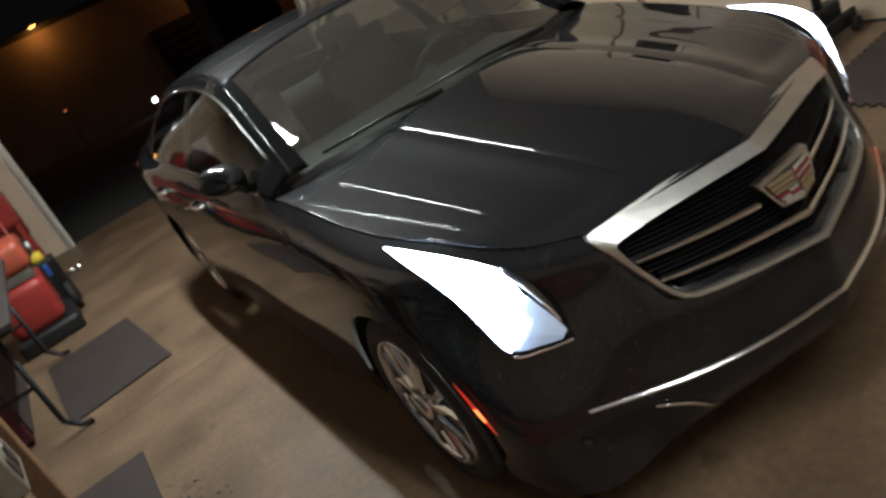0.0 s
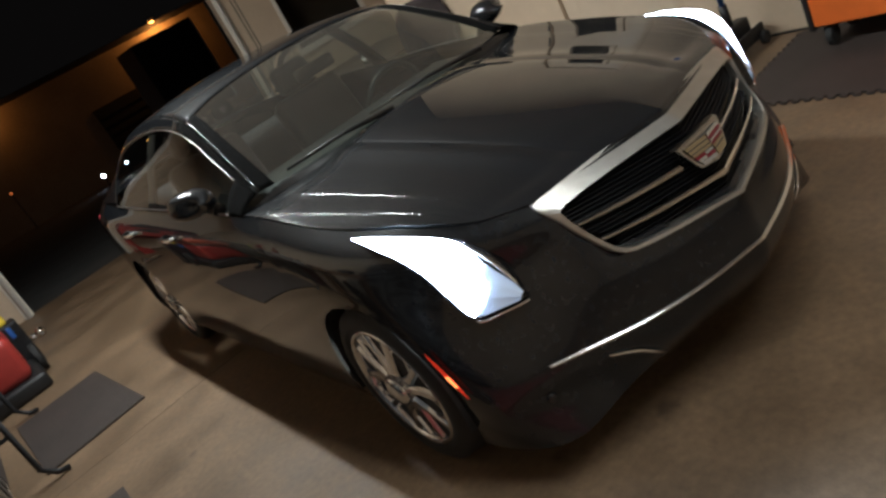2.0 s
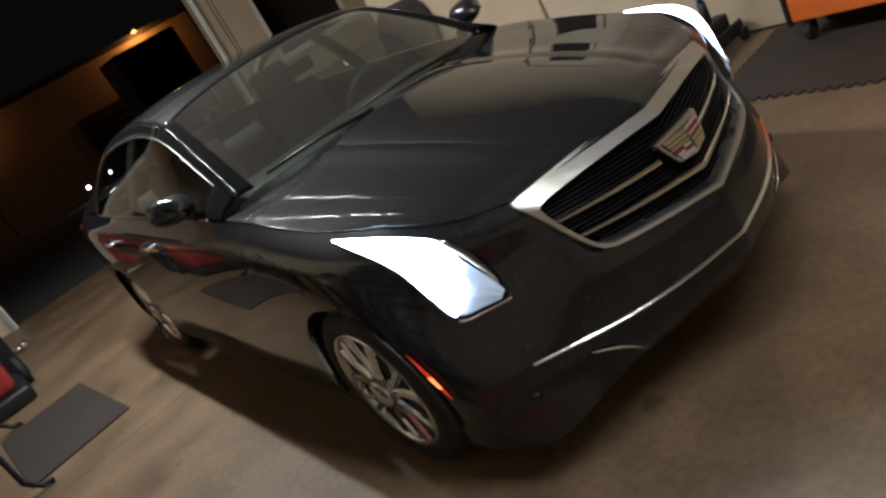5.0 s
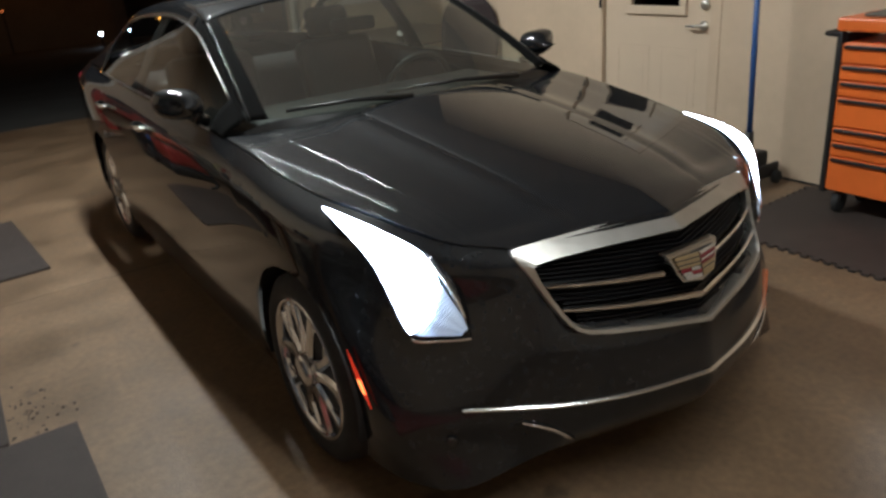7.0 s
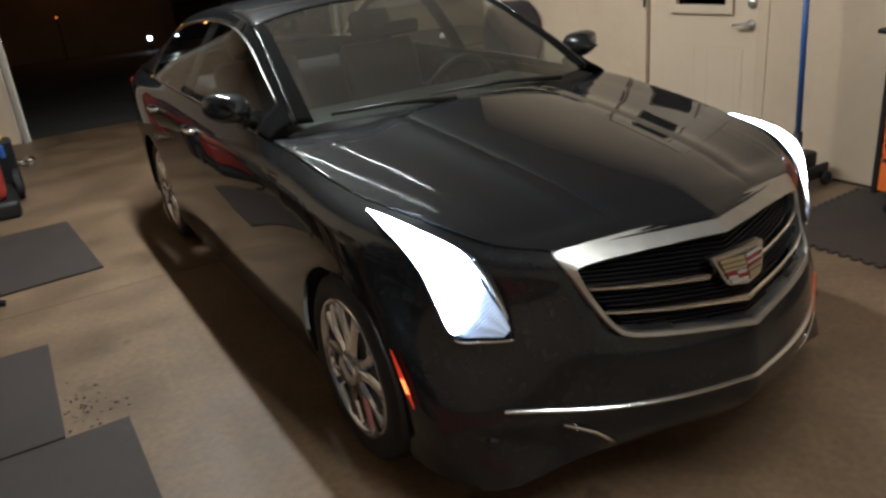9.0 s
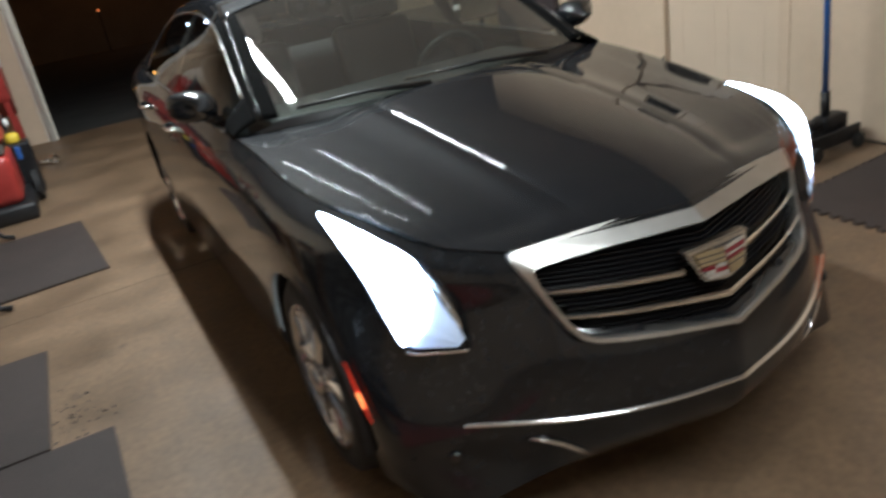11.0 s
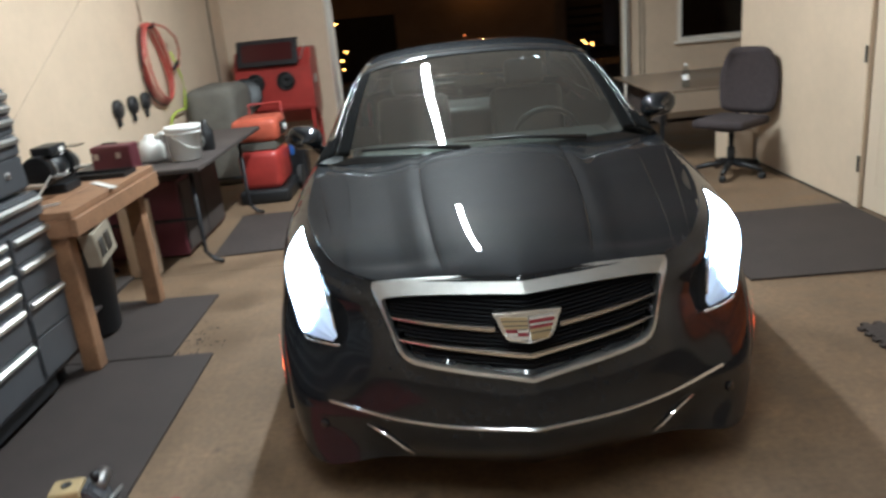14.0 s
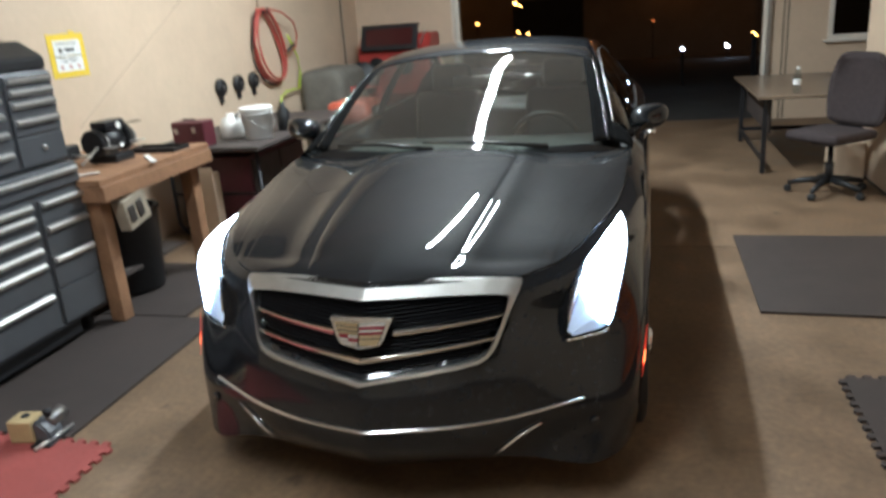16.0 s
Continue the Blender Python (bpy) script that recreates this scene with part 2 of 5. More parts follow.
def tube(bm, pts, r, n=10, closed=False):
    """A round rod along points; r may be a list."""
    pts = [Vector(p) for p in pts]
    rings = []
    up = Vector((0, 0, 1))
    for i, p in enumerate(pts):
        a = pts[i - 1] if i or closed else p
        b = pts[(i + 1) % len(pts)] if i < len(pts) - 1 or closed else p
        d = (b - a).normalized()
        side = d.cross(up)
        if side.length < 0.05:
            side = d.cross(Vector((1, 0, 0)))
        side.normalize()
        u2 = side.cross(d)
        rr = r[i] if isinstance(r, (list, tuple)) else r
        rings.append([bm.verts.new(p + rr * (math.cos(2 * math.pi * k / n) * side + math.sin(2 * math.pi * k / n) * u2)) for k in range(n)])
    m = len(rings)
    for i in range(m if closed else m - 1):
        A, B = rings[i], rings[(i + 1) % m]
        for k in range(n):
            bm.faces.new((A[k], A[(k + 1) % n], B[(k + 1) % n], B[k]))
    if not closed:
        bm.faces.new(rings[0][::-1])
        bm.faces.new(rings[-1])
    return bm


def rod(p, q, r, n=12):
    return tube(bmesh.new(), [p, q], r, n)


def lathe(bm, prof, n=32, m=None):
    """Turns (radius, height) pairs about z."""
    rings = []
    for r, z in prof:
        rings.append([bm.verts.new((r * math.cos(2 * math.pi * k / n), r * math.sin(2 * math.pi * k / n), z)) for k in range(n)])
    for a, b in zip(rings, rings[1:]):
        for k in range(n):
            bm.faces.new((a[k], a[(k + 1) % n], b[(k + 1) % n], b[k]))
    bm.faces.new(rings[0][::-1])
    bm.faces.new(rings[-1])
    if m is not None:
        bmesh.ops.transform(bm, matrix=m, verts=[v for ring in rings for v in ring])
    return bm


def prism(bm, poly, ext, m=None):
    """Extrudes a polygon of 3D points by the vector ext."""
    a = [bm.verts.new(p) for p in poly]
    b = [bm.verts.new(Vector(p) + Vector(ext)) for p in poly]
    bm.faces.new(a[::-1])
    bm.faces.new(b)
    for i in range(len(a)):
        j = (i + 1) % len(a)
        bm.faces.new((a[i], a[j], b[j], b[i]))
    if m is not None:
        bmesh.ops.transform(bm, matrix=m, verts=a + b)
    return bm


def grid_faces(bm, P, keep=None):
    """Faces over a 2D array of points."""
    V = [[bm.verts.new(p) for p in row] for row in P]
    for i in range(len(V) - 1):
        for j in range(len(V[0]) - 1):
            if keep is None or keep(i, j):
                bm.faces.new((V[i][j], V[i][j + 1], V[i + 1][j + 1], V[i + 1][j]))
    return V


def loose(bm):
    bmesh.ops.delete(bm, geom=[v for v in bm.verts if not v.link_faces], context="VERTS")
    return bm


def thick(bm, t):
    bmesh.ops.recalc_face_normals(bm, faces=bm.faces)
    bmesh.ops.solidify(bm, geom=bm.faces[:], thickness=t)
    return bm


def structure(name, bm, material, label="", category=""):
    return tagged(mesh_ob(name, bm, material), label, category, kind="structure")


# ---- the room ----
XL, XR, YB, YF, YC, XA = -2.90, 2.70, 8.12, -4.2, 5.22, 4.6     # left, right, back, front walls; alcove corner and side
OL, OR, OH = -1.47, 2.31, 3.05                                   # the big doorway


def wall_plate(pieces):
    bm = bmesh.new()
    for p in pieces:
        box(bm, *p)
    return bm


structure("floor", bx(XL - 0.15, XA + 0.15, YF - 0.15, YB + 0.12, -0.12, 0.0), M["floor"], "pale worn concrete shop floor with oil spots", "floor")
structure("wall_west", wall_plate([(XL - 0.15, XL, YF - 0.15, YB + 0.15, 0, CEIL)]), M["wall"], "cream painted workshop wall", "wall")
structure("wall_north", wall_plate([(XL, OL, YB, YB + 0.15, 0, CEIL), (OL, OR, YB, YB + 0.15, OH, CEIL), (OR, 3.02, YB, YB + 0.15, 0, CEIL),
          (3.02, 4.28, YB, YB + 0.15, 0, 0.92), (3.02, 4.28, YB, YB + 0.15, 2.0, CEIL), (4.28, XA, YB, YB + 0.15, 0, CEIL)]), M["wall"], "cream painted wall with a wide open garage doorway", "wall")
DY0, DY1, DH = 2.06, 3.10, 2.05
structure("wall_east", wall_plate([(XR, XR + 0.15, YF - 0.15, DY0, 0, CEIL), (XR, XR + 0.15, DY0, DY1, DH, CEIL), (XR, XR + 0.15, DY1, YC, 0, CEIL),
          (XR + 0.15, XA, YC - 0.15, YC, 0, CEIL)]), M["wall"], "cream painted workshop wall with an entry door", "wall")
structure("wall_alcove", wall_plate([(XA, XA + 0.15, YC - 0.15, YB + 0.15, 0, CEIL)]), M["wall"], "cream painted alcove wall", "wall")
structure("wall_south", wall_plate([(XL, XR, YF - 0.15, YF, 0, CEIL)]), M["wall"], "cream painted workshop wall", "wall")
structure("ceiling", bx(XL - 0.15, XA + 0.15, YF - 0.15, YB + 0.15, CEIL, CEIL + 0.12), M["ceiling"], "plain pale ceiling", "ceiling")

# doorway trim: jamb boards and steel tracks
for x0, x1 in ((OL - 0.09, OL + 0.012), (OR - 0.012, OR + 0.09)):
    structure("trim", bx(x0, x1, YB - 0.022, YB - 0.002, 0, OH + 0.09, bevel=0.003), M["trim"], "white painted doorway trim", "trim")
structure("trim", bx(OL + 0.014, OR - 0.014, YB - 0.022, YB - 0.002, OH - 0.01, OH + 0.09, bevel=0.003), M["trim"], "white painted doorway trim", "trim")
for x in (OL - 0.06, OR + 0.02):
    bm = bx(x, x + 0.045, YB - 0.075, YB - 0.026, 0.0, OH - 0.1, bevel=0.004)
    box(bm, x + 0.045 if x < 0 else x - 0.004, x + 0.05 if x < 0 else x, YB - 0.06, YB - 0.04, 0.02, OH - 0.1)
    tr = tagged(mesh_ob("door_track", bm, M["alu"]), "galvanised steel garage door track beside the doorway", "door track")

for x in (2.522, 2.572):
    structure("trim", bx(x, x + .012, YB - .006, YB - .0005, 0, CEIL - .01), M["ink"], "thin dark seam in the wall board beside the doorway", "seam")

# alcove window
w1 = tagged(new("window_1"), "dark window with white frame over the desk", "window", kind="structure")
w1.location = (3.68, YB, 0.9)
bm = bmesh.new()
for p in ((3.02, 4.28, 0.92, 0.975), (3.02, 4.28, 1.945, 2.0), (3.02, 3.075, 0.977, 1.943), (4.225, 4.28, 0.977, 1.943)):
    box(bm, p[0], p[1], YB - 0.012, YB + 0.12, p[2], p[3], bevel=0.004)
part("window_frame", bm, M["trim"], w1)
part("window_sill", bx(2.97, 4.33, YB - 0.07, YB - 0.013, 0.895, 0.925, bevel=0.006), M["trim"], w1)
p = part("pane", bx(3.076, 4.224, YB + 0.05, YB + 0.056, 0.976, 1.944), M["privacy"], w1)
p.visible_shadow = False

# entry door: slab with a glazed top and two pressed panels
d1 = tagged(new("door_1"), "cream panelled entry door with a small window and steel lever", "door", kind="structure")
d1.location = (XR, 2.58, 0)
X = XR + 0.03
bm = bmesh.new()
GZ, GY0, GY1 = 1.03, 2.36, 2.80
for p in ((DY0 + 0.035, DY1 - 0.035, 0.012, GZ), (DY0 + 0.035, GY0, GZ, 1.78), (GY1, DY1 - 0.035, GZ, 1.78), (DY0 + 0.035, DY1 - 0.035, 1.78, DH - 0.035)):
    box(bm, X, X + 0.045, *p)
slab = part("door_slab", bm, M["door"], d1)
for y0, y1 in ((2.22, 2.535), (2.63, 2.945)):
    for z0, z1 in ((0.16, 0.755),):
        bm = bmesh.new()
        for q in ((y0, y1, z0, z0 + 0.022), (y0, y1, z1 - 0.022, z1), (y0, y0 + 0.022, z0 + 0.022, z1 - 0.022), (y1 - 0.022, y1, z0 + 0.022, z1 - 0.022)):
            box(bm, X - 0.003, X - 0.0005, *q, bevel=0.001)
        box(bm, X - 0.002, X - 0.0005, y0 + 0.055, y1 - 0.055, z0 + 0.055, z1 - 0.055, bevel=0.001)
        part("pressed_panel", bm, M["door"], d1)
bm = bmesh.new()
for q in ((GY0 - 0.055, GY1 + 0.055, GZ - 0.055, GZ + 0.006), (GY0 - 0.055, GY1 + 0.055, 1.775, 1.835), (GY0 - 0.055, GY0 + 0.006, GZ + 0.006, 1.775), (GY1 - 0.006, GY1 + 0.055, GZ + 0.006, 1.775)):
    box(bm, X - 0.022, X - 0.001, *q, bevel=0.006)
part("window_frame", bm, M["door"], d1)
p = part("pane", bx(X + 0.015, X + 0.021, GY0 + 0.002, GY1 - 0.002, GZ + 0.002, 1.778), M["privacy"], d1)
bm = bmesh.new()
for q in ((DY0 - 0.05, DY0 + 0.03, 0, DH + 0.05), (DY1 - 0.03, DY1 + 0.006, 0, DH + 0.05), (DY0 + 0.03, DY1 - 0.03, DH - 0.03, DH + 0.05)):
    box(bm, XR - 0.006, XR + 0.028, *q, bevel=0.004)
part("door_frame", bm, M["wall"], d1)
# black panel in place of the darkness behind the door's pane
part("door_back", bx(XR + 0.10, XR + 0.148, DY0 + 0.002, DY1 - 0.002, 0.0, DH - 0.002), M["black"], d1, "black panel standing in for the unlit room behind the door")
hd = part("door_handle", lathe(bmesh.new(), [(0.03, 0), (0.033, 0.006), (0.03, 0.014), (0.012, 0.018), (0.012, 0.045)], 24, pose(X, 2.165, 0.915, 0, -90, 0)), M["alu"], d1, "brushed steel lever handle", True)
bm = tube(bmesh.new(), [(X - 0.046, 2.158, 0.915), (X - 0.052, 2.19, 0.916), (X - 0.05, 2.23, 0.914), (X - 0.045, 2.28, 0.91)], [0.011, 0.011, 0.0095, 0.008], 10)
part("lever", bm, M["alu"], hd, "", True)
part("deadbolt", lathe(bmesh.new(), [(0.03, 0), (0.032, 0.012), (0.026, 0.022), (0.012, 0.024)], 24, pose(X, 2.16, 1.05, 0, -90, 0)), M["alu"], d1, "brushed steel deadbolt", True)
for z in (0.32, 1.07, 1.80):
    part("hinge", rod((XR - 0.012, 3.085, z - 0.055), (XR - 0.012, 3.085, z + 0.055), 0.010, 10), M["iron"], d1, "dark steel hinge")

# baseboards
for y0, y1 in ((DY1 + 0.08, YC - 0.002),):
    structure("baseboard", bx(XR - 0.012, XR - 0.001, y0, y1, 0, 0.012), M["black"], "dark joint at the wall foot", "baseboard")
structure("baseboard", bx(XR - 0.012, XR - 0.001, YF, DY0 - 0.08, 0, 0.012), M["black"], "dark joint at the wall foot", "baseboard")


# ---- outdoors ----


def fall(y):
    """The lot's height: it falls away from the doorway and levels out."""
    return float(np.interp(y, [8, 10, 70, 500], [-.03, -.05, -3.65, -4.2]))


bm = bmesh.new()
grid_faces(bm, [[(x, y, fall(y)) for x in np.linspace(-220, 220, 12)] for y in (YB + .121, 10, 20, 30, 40, 50, 60, 70, 120, 500)])
structure("ground", bm, M["asphalt"], "dark night driveway and lot falling away", "ground")


def ceiling_lamp(x, y, length, watts):
    t = thing("strip_light", (x, y, CEIL), "white twin tube strip light fixed to the ceiling", "ceiling lamp", "ceiling strip lights")
    part("housing", bx(x - 0.05, x + 0.05, y - length / 2, y + length / 2, CEIL - 0.05, CEIL - 0.002, bevel=0.008), M["white"], t)
    for dx in (-0.022, 0.022):
        part("tube", rod((x + dx, y - length / 2 + 0.03, CEIL - 0.068), (x + dx, y + length / 2 - 0.03, CEIL - 0.068), 0.016), M["tube"], t, "lit fluorescent tube", True)
    la = bpy.data.lights.new("strip_lamp", "AREA")
    la.shape, la.size, la.size_y, la.energy, la.color = "RECTANGLE", 0.075, length, watts, (1.0, 0.93, 0.82)
    ob = new("strip_lamp", la)
    ob.matrix_world = pose(x, y, CEIL - 0.092)
    return t


ceiling_lamp(-0.35, 3.55, 2.4, LIGHT)
# unseen second fixture, added as a weak fill over the front floor
ceiling_lamp(-0.35, -1.3, 2.4, LIGHT * 0.30)


# ---- the car ----
def spline(P, n):
    """Catmull-Rom through the points of P (k x 3), n steps to a span."""
    P = np.asarray(P, float)
    Q = np.vstack([2 * P[0] - P[1], P, 2 * P[-1] - P[-2]])
    out = []
    for i in range(1, len(Q) - 2):
        for a in range(n):
            t = a / n
            p0, p1, p2, p3 = Q[i - 1], Q[i], Q[i + 1], Q[i + 2]
            out.append(0.5 * (2 * p1 + (p2 - p0) * t + (2 * p0 - 5 * p1 + 4 * p2 - p3) * t * t + (3 * p1 - p0 - 3 * p2 + p3) * t ** 3))
    out.append(Q[-2])
    return np.array(out)


def lerp_curve(P, y):
    """x and z of a lengthwise curve at y."""
    P = np.asarray(P)
    return np.interp(y, P[:, 1], P[:, 0]), np.interp(y, P[:, 1], P[:, 2])


NS = 10                 # steps to a span along the body
SHOULDER = [(0, .142, .812), (.25, .195, .808), (.475, .262, .797), (.588, .365, .813), (.657, .47, .845), (.705, .60, .868), (.740, .72, .880), (.767, .84, .892), (.79, 1.05, .918),
            (.80, 1.30, .950), (.812, 1.6, .972), (.822, 2.2, .985), (.822, 3.0, .995), (.805, 3.62, 1.005), (.775, 4.1, 1.01), (.70, 4.45, 1.0), (.45, 4.58, 1.0), (0, 4.62, 1.0)]
CREASE = [(0, .062, .69), (.25, .115, .69), (.46, .20, .685), (.595, .31, .665), (.715, .40, .665), (.795, .50, .69), (.838, .60, .71), (.866, .72, .73), (.886, .90, .75),
          (.888, 1.2, .775), (.89, 1.6, .79), (.897, 2.2, .80), (.90, 3.0, .81), (.905, 3.62, .83), (.885, 4.05, .84), (.80, 4.42, .84), (.5, 4.6, .84), (0, 4.66, .84)]
WAIST = [(0, -.002, .53), (.25, .045, .54), (.45, .13, .555), (.60, .268, .56), (.73, .37, .555), (.815, .445, .55), (.858, .50, .55), (.876, .64, .55), (.888, .90, .56),
         (.89, 1.2, .57), (.892, 1.6, .575), (.898, 2.2, .58), (.902, 3.0, .58), (.907, 3.62, .6), (.888, 4.05, .6), (.80, 4.45, .6), (.5, 4.63, .6), (0, 4.68, .6)]
STRIP = [(0, -.026, .378), (.25, .022, .376), (.46, .118, .372), (.60, .205, .378), (.73, .288, .38), (.808, .365, .38), (.852, .45, .38), (.868, .62, .38), (.88, .90, .38),
         (.884, 1.2, .36), (.886, 1.6, .35), (.89, 2.2, .35), (.893, 3.0, .36), (.897, 3.62, .4), (.88, 4.05, .4), (.79, 4.45, .4), (.5, 4.62, .4), (0, 4.67, .4)]
LOWER = [(0, -.012, .285), (.25, .036, .283), (.46, .128, .28), (.60, .208, .28), (.73, .285, .28), (.812, .36, .28), (.848, .45, .275), (.855, .62, .26), (.868, .90, .25),
         (.874, 1.2, .235), (.878, 1.6, .225), (.88, 2.2, .22), (.882, 3.0, .22), (.885, 3.62, .25), (.87, 4.05, .27), (.78, 4.43, .28), (.5, 4.58, .28), (0, 4.62, .28)]
BOTTOM = [(0, .07, .192), (.25, .104, .208), (.45, .142, .222), (.59, .185, .185), (.70, .225, .15), (.785, .318, .15), (.835, .455, .155), (.84, .64, .16), (.838, .90, .16),
          (.84, 1.2, .155), (.845, 1.6, .15), (.848, 2.2, .15), (.85, 3.0, .15), (.85, 3.62, .17), (.83, 4.05, .2), (.74, 4.38, .22), (.47, 4.5, .22), (0, 4.53, .22)]
BULGE = [0, 0, .008, .036, .052, .050, .042, .037, .034, .03, .026, .022, .022, .026, .024, .02, .012, .008]


def side_grid():
    """The half body, x > 0: rows from the sill up to the shoulder, columns from the nose round to the tail."""
    rows = [np.array(r) for r in (BOTTOM, LOWER, STRIP, WAIST, CREASE, SHOULDER)]
    b = np.array(BULGE)
    mid = (rows[4] + rows[5]) / 2 + np.stack([b * 0.8, -b * np.r_[np.ones(4) * .6, np.zeros(14)], b * 0.75], 1)
    rows = rows[:5] + [mid] + rows[5:]
    R = [spline(r, NS) for r in rows]
    cols = [spline([r[j] for r in R], 8) for j in range(len(R[0]))]
    G = np.array(cols)              # columns x rows x 3
    a, b = 2, 9 * NS
    for _ in range(36):             # fair the panels round the corner
        G[a:b] = (G[a - 1:b - 1] + 2 * G[a:b] + G[a + 1:b + 1]) / 4
    for _ in range(8):
        G[a:b, 1:-1] = (G[a:b, :-2] + 2 * G[a:b, 1:-1] + G[a:b, 2:]) / 4
    return G


SIDE = side_grid()
NOSE = SIDE[:4 * NS + 1]


def front_y(x, z):
    """How far back the nose's skin lies at a height and a distance from the middle line."""
    x = abs(x)
    ys, zs = [], []
    for k in range(NOSE.shape[1]):
        ys.append(np.interp(x, NOSE[:, k, 0], NOSE[:, k, 1]))
        zs.append(np.interp(x, NOSE[:, k, 0], NOSE[:, k, 2]))
    return float(np.interp(z, zs, ys))


def side_x(y, z):
    """The half width of the flank at a length and a height, behind the nose."""
    S = SIDE[5 * NS:15 * NS]
    best = np.argmin((S[:, :, 1] - y) ** 2 + (S[:, :, 2] - z) ** 2)
    return float(S.reshape(-1, 3)[best, 0])


AXLES, WHEEL_R, ARCH_R, HUB_Z = (0.84, 3.615), 0.322, 0.352, 0.322


def both(P):
    """A half's points, and their mirror image."""
    Q = np.array(P)
    Q2 = Q.copy()
    Q2[..., 0] *= -1
    return Q, Q2


def cut_arches(P):
    """Pushes what lies inside a wheel arch out to its rim, and says which points those are."""
    P = P.copy()
    inside = np.zeros(P.shape[:2], bool)
    for c in AXLES:
        d = np.hypot(P[..., 1] - c, P[..., 2] - HUB_Z)
        hit = d < ARCH_R
        k = np.where(hit, ARCH_R / np.maximum(d, 1e-6), 1.0)
        P[..., 1] = c + (P[..., 1] - c) * k
        P[..., 2] = HUB_Z + (P[..., 2] - HUB_Z) * k
        inside |= hit
    return P, inside


def shell_part(name, i0, i1, k0, k1, parent, label="", material=None):
    """A piece of the flank's skin on both sides, cut at the wheel arches, as two panels (or one round the nose and tail)."""
    made = []
    halves = both(SIDE[i0:i1 + 1, k0:k1 + 1])
    merge = i0 == 0 or i1 == len(SIDE) - 1
    bm = bmesh.new()
    for H in halves:
        P = H.copy()
        P, inside = cut_arches(P)

        grid_faces(bm, P, lambda i, j: not inside[i:i + 2, j:j + 2].all())
        if not merge:
            loose(bm)
            made.append(part(name, bm, material or M["paint"], parent, label, True))
            bm = bmesh.new()
    if merge:
        bmesh.ops.remove_doubles(bm, verts=bm.verts[:], dist=0.0005)
        loose(bm)
        made.append(part(name, bm, material or M["paint"], parent, label, True))
    else:
        bm.free()
    return made


car = thing("car", (0, 2.3, 0), "glossy black sedan with chrome grille and lit headlights", "car")
TOP = SIDE.shape[1] - 1
C = lambda st: int(st * NS)


# nose: the skin is pressed in behind the grille
def nose_bumper():
    bm = bmesh.new()
    for H in both(SIDE[:C(7) + 1]):
        P = H.copy()
        for i in range(P.shape[0]):
            for k in range(P.shape[1]):
                x, y, z = P[i, k]
                lim = np.interp(z, [.55, .60, .76], [.37, .40, .435])
                bot = .552 + .05 * min(1, abs(x) / .42)
                if abs(x) < lim and bot < z < .775:
                    P[i, k, 1] += 0.055
        P, inside = cut_arches(P)
        grid_faces(bm, P, lambda i, j: not inside[i:i + 2, j:j + 2].all())
    bmesh.ops.remove_doubles(bm, verts=bm.verts[:], dist=0.0005)
    return loose(bm)


part("front_bumper", nose_bumper(), M["dustypaint"], car, "", True)
shell_part("fender", C(7), C(9.6), 0, TOP, car)
shell_part("front_door", C(9.6), C(11.6), 8, TOP, car)
shell_part("rear_door", C(11.6), C(12.6), 8, TOP, car)
shell_part("sill", C(9.6), C(12.6), 0, 8, car)
shell_part("rear_quarter", C(12.6), C(14.6), 0, TOP, car)
shell_part("rear_bumper", C(14.6), len(SIDE) - 1, 0, TOP, car)


# hood: a crowned middle, a pressed crease each side, and a rolled edge
# slope across the hood against the distance from its middle line, between the pressed creases at .29, .60 and .69
SLOPE = [(0, 0), (.14, .05), (.19, .075), (.234, .108), (.26, .145), (.276, .185), (.284, .22), (.286, .30), (.289, .52), (.292, .26), (.296, .08), (.304, .0), (.312, -.02), (.326, .03), (.345, .15), (.365, .195), (.39, .168), (.409, .143), (.4375, .090),
         (.47, .058), (.50, .050), (.555, .048), (.592, .052), (.597, .14), (.60, .50), (.603, .14), (.608, .060), (.645, .066), (.680, .074), (.685, .16), (.688, .48), (.691, .16), (.696, .085), (.72, .10), (.80, .12)]
SX = np.linspace(0, .80, 2401)
SG = np.interp(SX, [p[0] for p in SLOPE], [p[1] for p in SLOPE])
for c0 in (.60, .688):           # fine pressed lines
    near = np.abs(SX - c0) < .012
    SG[near] = np.interp(c0 + np.sign(SX[near] - c0) * np.minimum(np.abs(SX[near] - c0) * 2.8, .012), [p[0] for p in SLOPE], [p[1] for p in SLOPE])
SZ = np.concatenate([[0], np.cumsum((SG[1:] + SG[:-1]) / 2) * (SX[1] - SX[0])])


CANON = [0, .23, .35, .55, .63, .668, .748]


def crease_x(y):
    """Where the stations of CANON lie across the hood at a length."""
    c1 = np.interp(y, [.2, .38, .57, .8, 1.05, 1.4], [.235, .262, .283, .300, .311, .32])
    c2 = .551 + .125 * (y - .5)
    c3 = .622 + .205 * (y - .5)
    return [0, c1 - .06, c1 + .06, c2 - .05, c2 + .03, c3 - .02, c3 + .06]


def hood_drop(x, y):
    return float(np.interp(np.interp(x, crease_x(y), CANON), SX, SZ))


HOOD_EDGE = spline(SHOULDER[2:11], NS)
HOOD_Y = np.polyfit([0, .25, .5, .75, 1], [.142, .40, .70, 1.02, 1.335], 3)
HOOD_Z = np.polyfit([0, .10, .20, .28, .5, .75, 1], [.806, .844, .873, .893, .936, .975, 1.006], 4)


